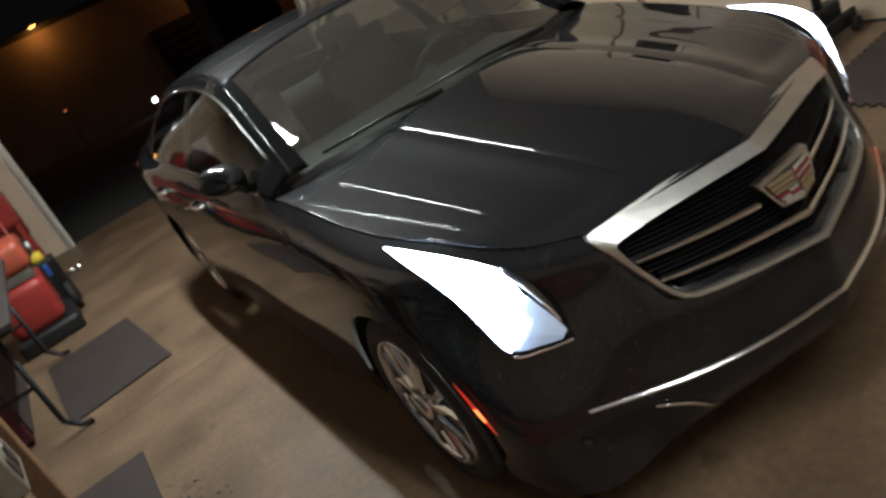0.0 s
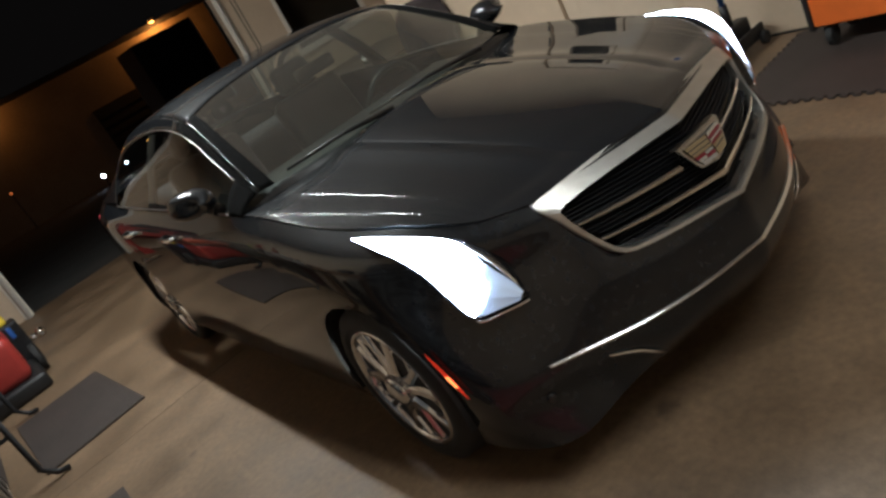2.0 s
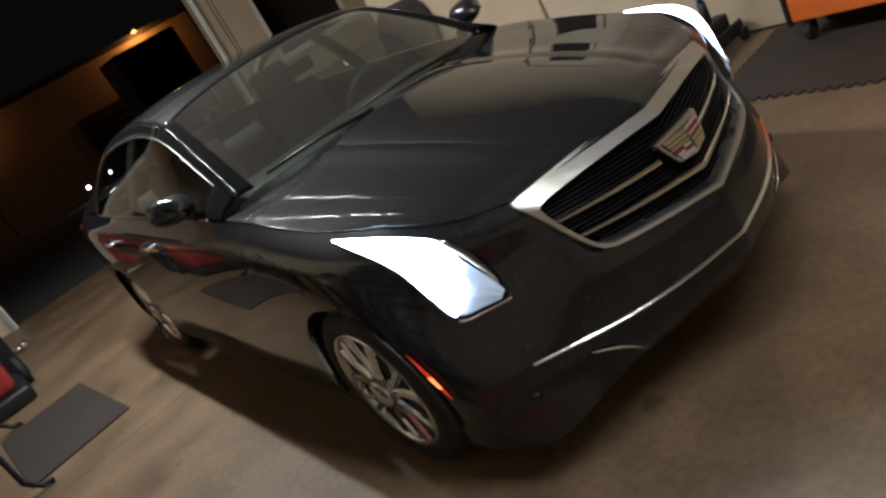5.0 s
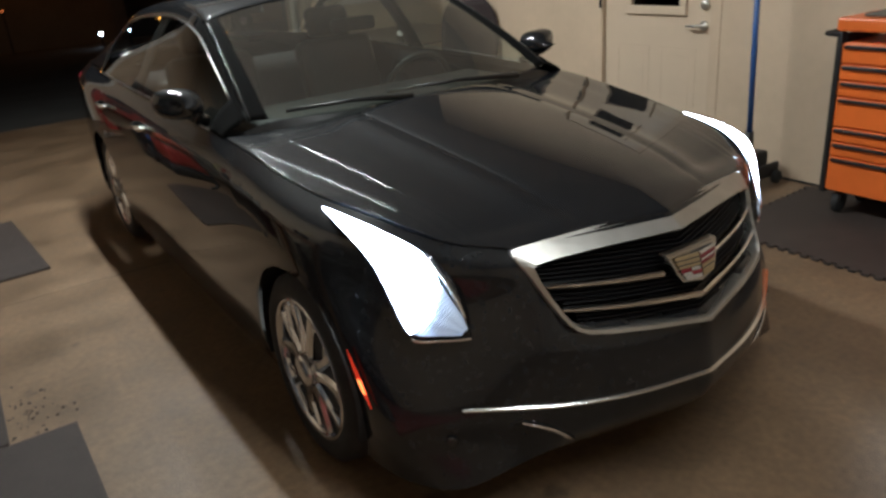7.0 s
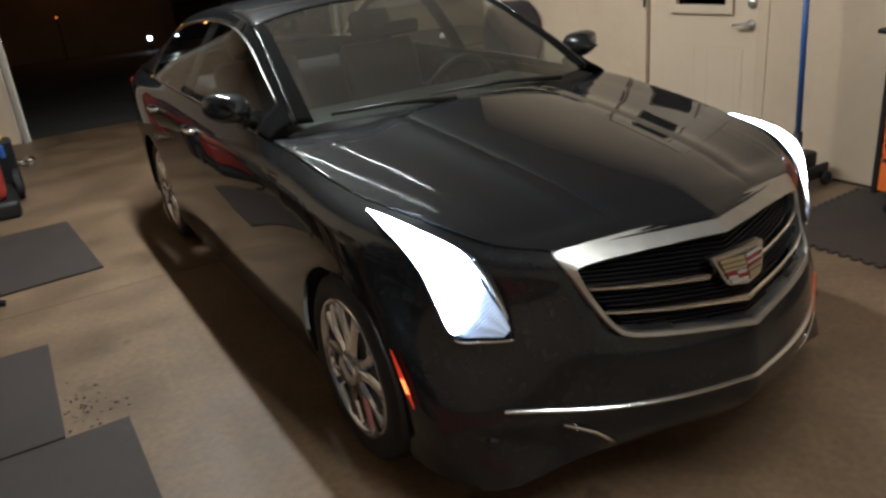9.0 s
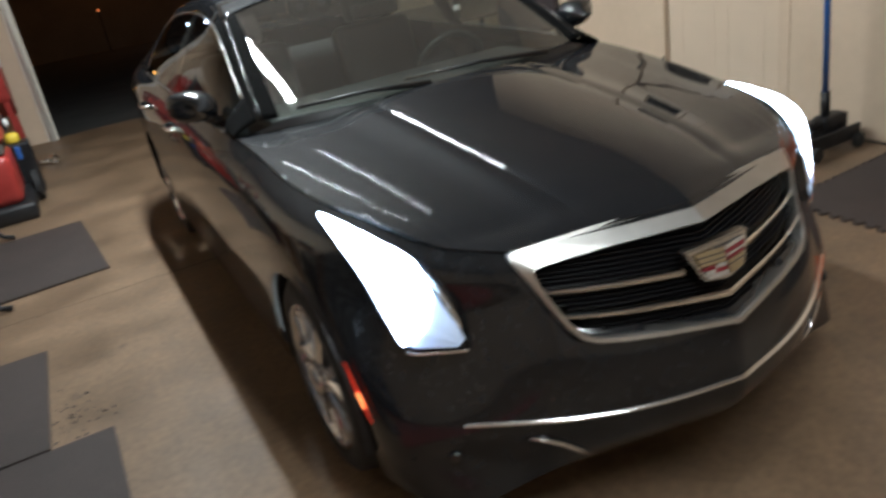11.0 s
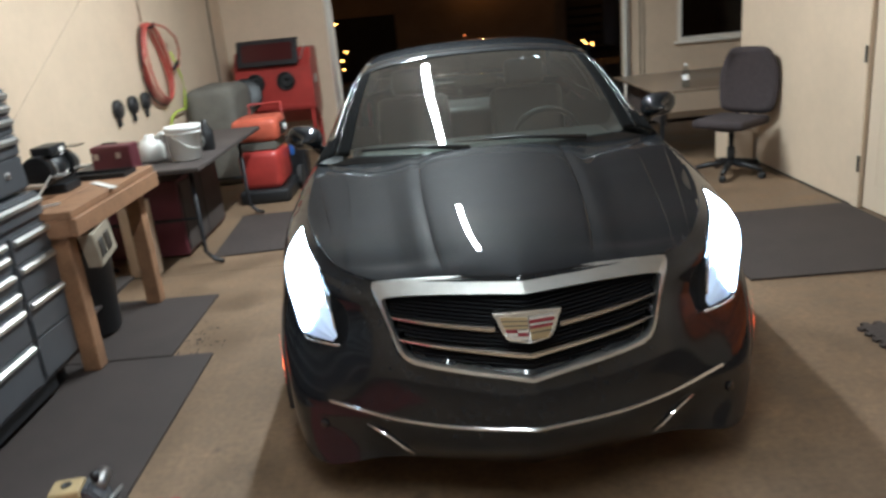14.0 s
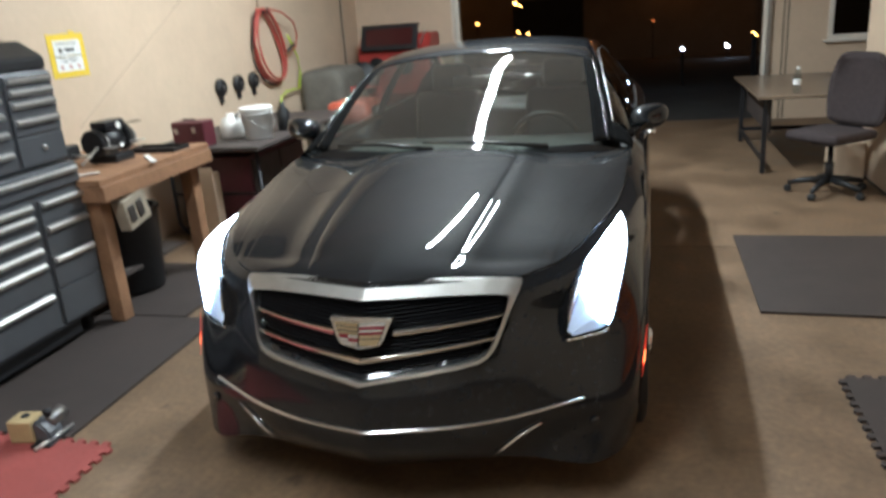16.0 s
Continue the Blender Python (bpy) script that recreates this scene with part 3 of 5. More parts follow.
def hood_point(u, v):
    """u from -1 to 1 across, v from 0 at the grille to 1 at the cowl."""
    E = HOOD_EDGE
    f = v * (C(7.75))
    i = int(min(f, len(E) - 2))
    e = E[i] + (E[i + 1] - E[i]) * (f - i)
    cy = np.polyval(HOOD_Y, v)
    cz = np.polyval(HOOD_Z, v)
    a = abs(u)
    g = (1 - v) ** 3 * a + (1 - (1 - v) ** 3) * a * a
    y = cy + (e[1] - cy) * g
    k = min(1, v / .16)
    k = k * k * (3 - 2 * k)
    z = cz - k * hood_drop(a * e[0], y)
    z += (e[2] - (cz - k * hood_drop(e[0], e[1]))) * a ** (1.2 + 3.3 * k)
    return (u * e[0] * 0.996, y, z + 0.001)


bm = bmesh.new()
# columns run along the creases, close together beside them
W = sorted(set(np.round(np.concatenate([np.linspace(0, .748, 76)] + [c0 + np.linspace(-.012, .012, 33) for c0 in (.289, .60, .688)]), 5)))


def hood_half_row(v):
    """u of each column at v, following the creases until they run out at the edge."""
    E = HOOD_EDGE
    f = v * C(7.75)
    i = int(min(f, len(E) - 2))
    e0 = (E[i] + (E[i + 1] - E[i]) * (f - i))[0]
    us = []
    for w in W:
        x = min(w, e0)
        for _ in range(4):
            x = min(float(np.interp(w, CANON, crease_x(hood_point(x / e0, v)[1]))), e0)
        us.append(x / e0)
    return us + [us[-1] + (1 - us[-1]) * k / 8 for k in range(1, 9)]


P = []
for v in np.linspace(0, 1, 57):
    us = hood_half_row(v)
    P.append([hood_point(u, v) for u in [-u for u in us[:0:-1]] + us])
grid_faces(bm, P)
bmesh.ops.remove_doubles(bm, verts=bm.verts[:], dist=0.00004)
thick(bm, -0.006)
part("hood", bm, M["paint"], car, "", True)

# greenhouse
RAIL = [(.715, 1.47, 1.01), (.672, 1.75, 1.165), (.615, 2.10, 1.315), (.578, 2.5, 1.372), (.568, 3.0, 1.365), (.585, 3.4, 1.315), (.63, 3.75, 1.20), (.70, 4.12, 1.045)]
SPINE = [(0, 1.33, 1.004), (0, 1.76, 1.215), (0, 2.18, 1.375), (0, 2.6, 1.415), (0, 3.0, 1.412), (0, 3.42, 1.36), (0, 3.82, 1.215), (0, 4.17, 1.055)]
RA, SP = spline(RAIL, NS), spline(SPINE, NS)


def roof_grid(i0, i1, inset=1.0):
    P = []
    for i in range(i0, i1 + 1):
        row = []
        for u in np.linspace(-1, 1, 33):
            a = abs(u) * inset
            g = a * a
            x = np.sign(u) * RA[i, 0] * a
            y = SP[i, 1] + (RA[i, 1] - SP[i, 1]) * g
            z = SP[i, 2] + (RA[i, 2] - SP[i, 2]) * (0.55 * g + 0.45 * a ** 4)
            row.append((x, y, z))
        P.append(row)
    return P


def sheet(name, P, material, label="", t=-0.004, smooth=True, keep=None):
    bm = bmesh.new()
    grid_faces(bm, P, keep)
    loose(bm)
    if t:
        thick(bm, t)
    return part(name, bm, material, car, label, smooth)


sheet("windshield", roof_grid(0, 2 * NS, 0.90), M["screen"], "tinted windscreen glass", t=0)
sheet("roof", roof_grid(2 * NS, 5 * NS), M["paint"])
sheet("rear_window", roof_grid(5 * NS, 7 * NS, 0.95), M["tint"], "dark rear glass", t=0)


# matt black strips added over the glass edge to hide lamp reflections
for s in (-1, 1):
    P = []
    for i in range(0, 2 * NS + 1):
        P.append([(s * RA[i, 0] * a, SP[i, 1] + (RA[i, 1] - SP[i, 1]) * a * a, SP[i, 2] + (RA[i, 2] - SP[i, 2]) * (0.55 * a * a + 0.45 * a ** 4)) for a in np.linspace(.898, .985, 5)])
    sheet("windshield_glare_mask", P, M["glare_mask"], "matt black strip added to hide reflections at the windscreen edge")


def belt(y):
    x, z = lerp_curve(spline(SHOULDER[9:15], NS), y)
    return np.array([x, y, z])


def flank_glass(s, i0, i1, k0, k1):
    """Side strip between belt and roof rail: k 0 at the belt, 1 at the rail."""
    P = []
    for i in range(i0, i1 + 1):
        b = belt(RA[i, 1])
        row = []
        for k in np.linspace(k0, k1, 9):
            q = b + (RA[i] - b) * k
            q[0] += 0.02 * math.sin(math.pi * k)
            row.append((s * q[0], q[1], q[2]))
        P.append(row)
    return P


for s in (-1, 1):
    sheet("window_surround", flank_glass(s, int(2.2 * NS), 7 * NS, 0.90, 1.0), M["paint"])
    # body paint here too, but matt black so the pillar shows no reflections
    sheet("window_surround", flank_glass(s, 0, int(2.2 * NS), 0.90, 1.0), M["glare_mask"])
    sheet("window_surround", flank_glass(s, 0, int(0.55 * NS), 0.0, 0.90), M["glare_mask"])
    sheet("side_window", flank_glass(s, int(0.55 * NS), int(3.4 * NS), 0.0, 0.90), M["tint"], "dark side glass", t=0)
    sheet("side_window", flank_glass(s, int(3.4 * NS), int(5.5 * NS), 0.0, 0.90), M["tint"], "dark side glass", t=0)
    P = np.array(flank_glass(s, int(3.3 * NS), int(3.6 * NS), 0.0, 0.90))
    P[..., 0] -= s * .02
    sheet("door_pillar", P, M["black"], "black door pillar behind the glass")
    sheet("rear_pillar", flank_glass(s, int(5.5 * NS), 7 * NS, 0.0, 0.90), M["paint"])
    # A pillar skin between windscreen and side glass
    bm = tube(bmesh.new(), [(s * (RA[i, 0] * 0.985), RA[i, 1] - 0.004, RA[i, 2] + 0.002) for i in range(0, 2 * NS + 1)], 0.006, 10)
    part("windshield_pillar", bm, M["paint"], car, "", True)
    # chrome round the side glass
    top = [np.array(flank_glass(s, i, i, 0.885, 0.885)[0][0]) + np.array([s * 0.006, 0, 0]) for i in range(int(0.5 * NS), int(5.6 * NS))]
    part("window_trim", tube(bmesh.new(), top, 0.003, 8), M["satin"], car, "chrome window trim", True)
    low = [np.array(flank_glass(s, i, i, 0.03, 0.03)[0][0]) + np.array([s * 0.006, 0, 0]) for i in range(int(0.5 * NS), int(5.6 * NS))]
    part("window_trim", tube(bmesh.new(), low, 0.0035, 8), M["satin"], car, "chrome window trim", True)

# trunk lid and cowl
P = []
for v in np.linspace(0, 1, 12):
    y = 4.10 + 0.47 * v
    xe, ze = lerp_curve(spline(SHOULDER[13:17], NS), y)
    zc = np.interp(v, [0, .4, .85, 1], [1.062, 1.075, 1.07, 1.05])
    P.append([(u * xe, y + 0.06 * (1 - u * u) * v, ze + (zc - ze) * (1 - abs(u) ** 2.4)) for u in np.linspace(-1, 1, 25)])
sheet("trunk_lid", P, M["paint"])
P = []
for v in np.linspace(0, 1, 6):
    row = []
    for u in np.linspace(-1, 1, 33):
        a = np.array(hood_point(u, 1.0)) + np.array([0, -0.01, -0.014])
        b = np.array(roof_grid(0, 0)[0][int(round((u + 1) * 16))]) + np.array([0, 0.03, -0.004])
        b[0] = u * 0.80
        b[2] -= max(0, abs(u) - .78) / .22 * .055
        row.append(tuple(a + (b - a) * v))
    P.append(row)
sheet("cowl", P, M["black"], "black plastic cowl")
for s, x0, x1 in ((1, .45, -.15), (1, -.08, -.58)):
    bm = tube(bmesh.new(), [(x0, 1.345, 1.012), ((x0 + x1) / 2, 1.37, 1.035), (x1, 1.42, 1.03)], [0.012, 0.008, 0.006], 8)
    part("wiper", bm, M["black"], car, "black wiper arm", True)

# underside, so that no light shows through
part("underbody", bx(-.72, .72, .35, 4.35, .17, .24, bevel=0.02), M["black"], car, "dark underbody")
for c in AXLES:
    for s in (-1, 1):
        bm = bmesh.new()
        ring = []
        for a in np.linspace(-0.25, math.pi + 0.25, 26):
            ring.append([(s * x, c + ARCH_R * math.cos(a), HUB_Z + ARCH_R * math.sin(a)) for x in (0.60, 0.70, 0.80, 0.872)])
        grid_faces(bm, ring)
        for a, b in zip(ring, ring[1:]):
            bm.faces.new([bm.verts.new(p) for p in (a[0], b[0], (s * .60, c, HUB_Z))])
        part("wheel_well", bm, M["black"], car, "black wheel arch liner")

# cabin
part("dashboard", bx(-.66, .66, 1.52, 1.98, .70, .965, bevel=0.05, seg=3), M["dash"], car, "dark dashboard")
part("cabin_floor", bx(-.862, .862, 1.22, 3.22, .25, .30), M["dash"], car, "dark cabin floor")
part("boot_floor", bx(-.70, .70, 3.222, 4.3, .25, .30), M["dash"], car, "dark boot floor")
bm = bmesh.new()
tube(bm, [(.36 + .18 * math.cos(a), 2.02 - .06 * math.sin(a), .90 + .17 * math.sin(a)) for a in np.linspace(0, 2 * math.pi, 25)[:-1]], 0.014, 8, True)
tube(bm, [(.19, 2.02, .90), (.53, 2.02, .90)], 0.016, 8)
part("steering_wheel", bm, M["seat"], car, "black leather steering wheel", True)
for x in (-.37, .37):
    st = part("front_seat", bx(x - .24, x + .24, 2.25, 2.78, .42, .58, bevel=0.05, seg=3), M["seat"], car, "dark leather front seat", True)
    part("backrest", bx(x - .235, x + .235, -.07, .07, 0, .60, bevel=0.05, seg=3, m=pose(0, 2.78, .52, -18)), M["seat"], st, "", True)
    part("headrest", bx(x - .13, x + .13, -.05, .05, 0, .17, bevel=0.04, seg=3, m=pose(0, 2.98, 1.10, -12)), M["seat"], st, "", True)
part("rear_bench", bx(-.62, .62, 3.25, 3.85, .42, .95, bevel=0.08, seg=3), M["seat"], car, "dark leather rear bench", True)
part("inside_mirror", bx(-.11, .11, 1.93, 1.96, 1.22, 1.28, bevel=0.012), M["gloss"], car, "small inside mirror")

# door mirrors
for s in (-1, 1):
    bm = bmesh.new()
    P = []
    for v in np.linspace(0, 1, 12):
        r = math.sin(math.pi * min(1, 0.05 + 0.6 * v) ** 0.75) ** 0.5
        ring = []
        for a in np.linspace(0, 2 * math.pi, 25):
            ca, sa = math.cos(a), math.sin(a)
            ring.append((s * (0.885 + 0.088 * r * math.copysign(abs(ca) ** .75, ca)), 1.64 + 0.13 * v + 0.03 * ca * (1 - v), 1.070 + (0.060 if sa > 0 else 0.056) * r * math.copysign(abs(sa) ** .8, sa) + 0.012 * ca))
        P.append(ring)
    for f in (.55, .05):
        P.insert(0, [(s * .888 + (x - s * .888) * f, y - (.012 if f > .5 else .006), 1.07 + (z - 1.07) * f) for x, y, z in P[0]])
    V = grid_faces(bm, P)
    bmesh.ops.remove_doubles(bm, verts=bm.verts[:], dist=0.0005)
    mi = part("door_mirror", bm, M["paint"], car, "gloss black door mirror", True)
    bm = bmesh.new()
    vs = [bm.verts.new((x + (s * .888 - x) * .06, y - .006, z + (1.07 - z) * .06)) for x, y, z in P[-1][:-1]]
    bm.faces.new(vs)
    part("mirror_glass", bm, M["bright"], mi, "mirror glass")
    part("mirror_arm", tube(bmesh.new(), [(s * .79, 1.72, .985), (s * .825, 1.715, 1.01), (s * .86, 1.71, 1.04)], [.03, .024, .024], 10), M["gloss"], mi, "", True)

# door handles and a flank crease
for s in (-1, 1):
    for y in (2.42, 3.22):
        x = side_x(y, .86)
        bm = tube(bmesh.new(), [(s * (x - .005), y - .09, .885), (s * (x + .03), y - .07, .886), (s * (x + .034), y + .05, .888), (s * (x - .004), y + .08, .888)], 0.011, 8)
        part("door_handle", bm, M["chrome"], car, "chrome door handle", True)


# wheels
def wheel(x, y, s):
    w = part("wheel", lathe(bmesh.new(), [(0.055, -0.02), (0.06, 0.0), (0.05, 0.012), (0.032, 0.016), (0.01, 0.017)], 24, pose(x + s * 0.012, y, HUB_Z, 0, 90 * s, 0)), M["rim"], car, "silver alloy wheel with paired forked spokes", True)
    m = pose(x, y, HUB_Z, 0, 90 * s, 0)
    prof = [(0.236, -0.20), (0.30, -0.20), (0.316, -0.185), (WHEEL_R, -0.15), (WHEEL_R, -0.05), (0.316, -0.012), (0.29, 0.006), (0.262, 0.008), (0.240, -0.002), (0.236, -0.02)]
    part("tyre", lathe(bmesh.new(), prof, 56, m), M["rubber"], w, "black tyre", True)
    prof = [(0.241, -0.19), (0.243, -0.004), (0.238, 0.004), (0.228, 0.002), (0.222, -0.02), (0.215, -0.06), (0.213, -0.188)]
    part("rim", lathe(bmesh.new(), prof, 56, m), M["rim"], w, "", True)
    part("brake_disc", lathe(bmesh.new(), [(0.158, -0.125), (0.16, -0.118), (0.16, -0.102), (0.157, -0.098), (0.07, -0.098), (0.06, -0.06)], 40, m), M["disc"], w, "grey brake disc", True)
    # flat black disc added for the shade behind the spokes
    bm = bmesh.new()
    grid_faces(bm, [[(r * math.cos(a), r * math.sin(a), -0.16) for a in np.linspace(0, 2 * math.pi, 33)] for r in (0.02, 0.214)])
    bmesh.ops.transform(bm, matrix=m, verts=bm.verts[:])
    part("wheel_back", bm, M["black"], w, "black disc for the shade inside the wheel")
    for k in range(5):
        for d in (-1, 1):
            a0, a1 = math.radians(72 * k + d * 9), math.radians(72 * k + d * 17)
            bm = bmesh.new()
            for r0, w0, z0, r1, w1, z1, b0, b1 in ((0.045, .026, .004, .12, .018, -.004, a0, (a0 + a1) / 2), (.12, .018, -.004, .228, .020, -.006, (a0 + a1) / 2, a1), (.14, .010, -.010, .228, .012, -.010, (a0 + a1) / 2, a1 + d * math.radians(15))):
                q = []
                for r, wd, z, b in ((r0, w0, z0, b0), (r1, w1, z1, b1)):
                    c, t = Vector((math.cos(b), math.sin(b), 0)), Vector((-math.sin(b), math.cos(b), 0))
                    q.append([c * r + t * wd + Vector((0, 0, z - .012)), c * r + t * wd * .55 + Vector((0, 0, z)), c * r - t * wd * .55 + Vector((0, 0, z)), c * r - t * wd + Vector((0, 0, z - .012)), c * r - t * wd * .8 + Vector((0, 0, z - .035)), c * r + t * wd * .8 + Vector((0, 0, z - .035))])
                va, vb = [bm.verts.new(p) for p in q[0]], [bm.verts.new(p) for p in q[1]]
                for i in range(6):
                    j = (i + 1) % 6
                    bm.faces.new((va[i], va[j], vb[j], vb[i]))
            bmesh.ops.remove_doubles(bm, verts=bm.verts[:], dist=0.0004)
            bmesh.ops.transform(bm, matrix=m, verts=bm.verts[:])
            part("spoke", bm, M["rim"], w)
    for k in range(5):
        a = math.radians(72 * k + 36)
        part("wheel_nut", lathe(bmesh.new(), [(.009, -.012), (.009, .002), (.005, .004)], 8, m @ pose(.057 * math.cos(a), .057 * math.sin(a), .002)), M["chrome"], w)


for s in (-1, 1):
    for y in AXLES:
        wheel(s * 0.868, y, s)


# ---- grille ----
gr = part("grille", bmesh.new(), M["black"], car, "black slatted grille in a chrome frame")
bm = bmesh.new()
for t in np.linspace(.03, .97, 20):
    row = []
    for x in np.linspace(-.425, .425, 43):
        lo_z = np.interp(abs(x), [0, .10, .20, .30, .35, .372, .40, .43], [.549, .561, .573, .585, .593, .602, .64, .715])
        hi_z = np.interp(abs(x), [0, .25, .36, .43], [.768, .769, .765, .756])
        nat = .549 + .03 * abs(x) / .43 + (.768 - .549) * t
        if lo_z < nat < hi_z:
            y = front_y(x, nat)
            row.append([(x, y + .034, nat + .003), (x, y + .014, nat + .0032), (x, y + .012, nat), (x, y + .014, nat - .0032), (x, y + .034, nat - .003)])
    if len(row) > 2:
        grid_faces(bm, row)
part("grille_slats", bm, M["slat"], gr, "dark satin slats")


def frame_loop():
    """Outer and inner rims of the chrome frame, half: (x, z) from the top middle round to the bottom middle."""
    outer = [(0, .816), (.12, .8155), (.25, .813), (.38, .807), (.455, .802), (.478, .796), (.481, .784), (.474, .765), (.458, .73), (.438, .68), (.418, .63), (.404, .604), (.387, .586), (.36, .575), (.30, .567), (.20, .555), (.10, .543), (0, .530)]
    inner = [(0, .768), (.12, .769), (.25, .769), (.36, .765), (.415, .760), (.432, .757), (.442, .75), (.440, .74), (.435, .715), (.421, .675), (.405, .635), (.392, .611), (.376, .597), (.354, .588), (.30, .580), (.20, .568), (.10, .556), (0, .543)]
    return outer, inner


o, i_ = frame_loop()
bm = bmesh.new()
ring = []
for (ox, oz), (ix, iz) in zip(o, i_):
    ytop = lambda x, z: front_y(x, min(z, .80)) + (max(z, .80) - .80) * 2.2
    ring.append([(ox, ytop(ox, oz) + 0.012, oz), (ox, ytop(ox, oz) - 0.012, oz), (ox + (ix - ox) * .12, ytop(ox, oz) - .019, oz + (iz - oz) * .12), (ox + (ix - ox) * .85, ytop(ix, iz) - 0.020, oz + (iz - oz) * .85),
                 (ix, ytop(ix, iz) - 0.012, iz), (ix, ytop(ix, iz) + 0.05, iz)])
full = [[(-x, y, z) for x, y, z in r] for r in ring[::-1]][:-1] + ring
full = full + [full[0]]
grid_faces(bm, full)
bmesh.ops.remove_doubles(bm, verts=bm.verts[:], dist=0.0004)
part("grille_frame", bm, M["framechrome"], gr, "satin chrome grille frame")


def bar(x0, z0, h0, x1, z1, h1, out=0.012):
    """A chrome bar laid on the grille from x0 to x1, heights h0 and h1."""
    P = []
    for t in np.linspace(0, 1, 13):
        x, z, h = x0 + (x1 - x0) * t, z0 + (z1 - z0) * t, h0 + (h1 - h0) * t
        y = front_y(x, z)
        P.append([(x, y + .03, z + h / 2), (x, y - out + .004, z + h / 2), (x, y - out, z + h * .2), (x, y - out, z - h * .35), (x, y - out + .005, z - h / 2), (x, y + .03, z - h / 2)])
    bm = bmesh.new()
    V = grid_faces(bm, P)
    for e in (V[0], V[-1]):
        bm.faces.new(e)
    return bm


for s in (-1, 1):
    part("grille_bar", bar(s * .10, .676, .017, s * .424, .700, .006), M["bright"], gr, "bright chrome bar")
    part("grille_bar", bar(s * .001, .602, .019, s * .404, .640, .006), M["bright"], gr, "bright chrome bar")

# emblem: a shield of plain coloured shapes
em = [(-.106, .732), (.106, .732), (.092, .705), (.078, .672), (.066, .652), (0, .642), (-.066, .652), (-.078, .672), (-.092, .705)]
ye = front_y(0, .69) - .034
yq = lambda x, z: ye + .18 * abs(x) + (z - .69) * .28
bm = bmesh.new()
prism(bm, [(x, yq(x, z), z) for x, z in em], (0, .03, 0))
bmesh.ops.bevel(bm, geom=bm.edges[:], offset=.003, segments=2, affect="EDGES")
eb = part("emblem", bm, M["crest"], gr, "chrome crest emblem with coloured bands")
for x0, x1, z0, z1, mt in ((-.082, -.003, .713, .722, "gold"), (-.079, -.003, .7095, .7125, "ink"), (-.078, -.003, .700, .709, "gold"), (-.074, -.003, .6965, .6995, "ink"), (-.073, -.003, .689, .696, "gold"),
                           (.003, .082, .714, .722, "silver"), (.003, .079, .704, .7125, "crimson"), (.003, .076, .697, .7025, "silver"), (.003, .073, .689, .6955, "crimson"),
                           (-.069, -.036, .678, .686, "crimson"), (-.034, -.003, .678, .686, "silver"), (-.064, -.036, .668, .677, "silver"), (-.034, -.003, .668, .677, "crimson"), (-.058, -.003, .656, .667, "silver"),
                           (.003, .069, .678, .686, "gold"), (.003, .066, .6745, .6775, "ink"), (.003, .064, .666, .674, "gold"), (.003, .058, .656, .665, "gold")):
    bm = bmesh.new()
    prism(bm, [(x, yq(x, z) - .004, z) for x, z in ((x0, z0), (x1, z0), (x1, z1), (x0, z1))], (0, .003, 0))
    part("emblem_band", bm, M[mt], eb)

# lower chrome strip and accents
pts = []
for x in np.linspace(-.672, .672, 49):
    a = abs(x)
    z = np.interp(a, [0, .25, .45, .672], [.374, .376, .378, .386])
    pts.append((x, z))
P = []
for x, z in pts:
    y = front_y(x, z)
    P.append([(x, y + .01, z + .006), (x, y - .009, z + .0045), (x, y - .011, z), (x, y - .008, z - .004), (x, y + .01, z - .005)])
bm = bmesh.new()
V = grid_faces(bm, P)
part("bumper_strip", bm, M["chrome"], car, "thin chrome bumper strip", True)
for s in (-1, 1):
    q = [(s * x, front_y(x, z) - .008, z) for x, z in ((.54, .338), (.50, .322), (.465, .304), (.425, .270), (.39, .238))]
    part("bumper_accent", tube(bmesh.new(), q, [.003, .005, .005, .005, .003], 8), M["bright"], car, "chrome bumper accent", True)
    x = s * .70
    part("fog_lamp", lathe(bmesh.new(), [(.016, 0), (.018, .008), (.012, .014)], 16, pose(x, front_y(.70, .295) + .004, .295, 90, 0, s * 35)), M["gloss"], car, "small round parking sensor", True)


# ---- headlights ----
def hl_curves(s):
    """Upper and lower rims of the lamp on the body, from the inner foot to the tail tip."""
    up = spline([(.604, .280, .585), (.603, .296, .65), (.610, .322, .712), (.628, .358, .768), (.656, .412, .806), (.696, .505, .834), (.732, .635, .852), (.762, .770, .862)], 8)
    lo = spline([(.604, .280, .585), (.668, .318, .586), (.732, .370, .592), (.757, .402, .675), (.774, .430, .758), (.783, .495, .812), (.780, .62, .845), (.762, .770, .862)], 8)
    up[:, 0] *= s
    lo[:, 0] *= s
    return up, lo


def lamp_pt(up, lo, i, v, out):
    a, b = (np.array([np.interp(i, range(len(c)), c[:, k]) for k in range(3)]) for c in (up, lo))
    p = a + (b - a) * v
    f = i / (len(up) - 1)
    n = np.array([np.sign(p[0]) * .66, -.62 + .35 * f, .38 + .25 * f])
    return p + n * (out + .011 + .020 * math.sin(math.pi * v) * math.sin(math.pi * min(1, f)) ** .7)


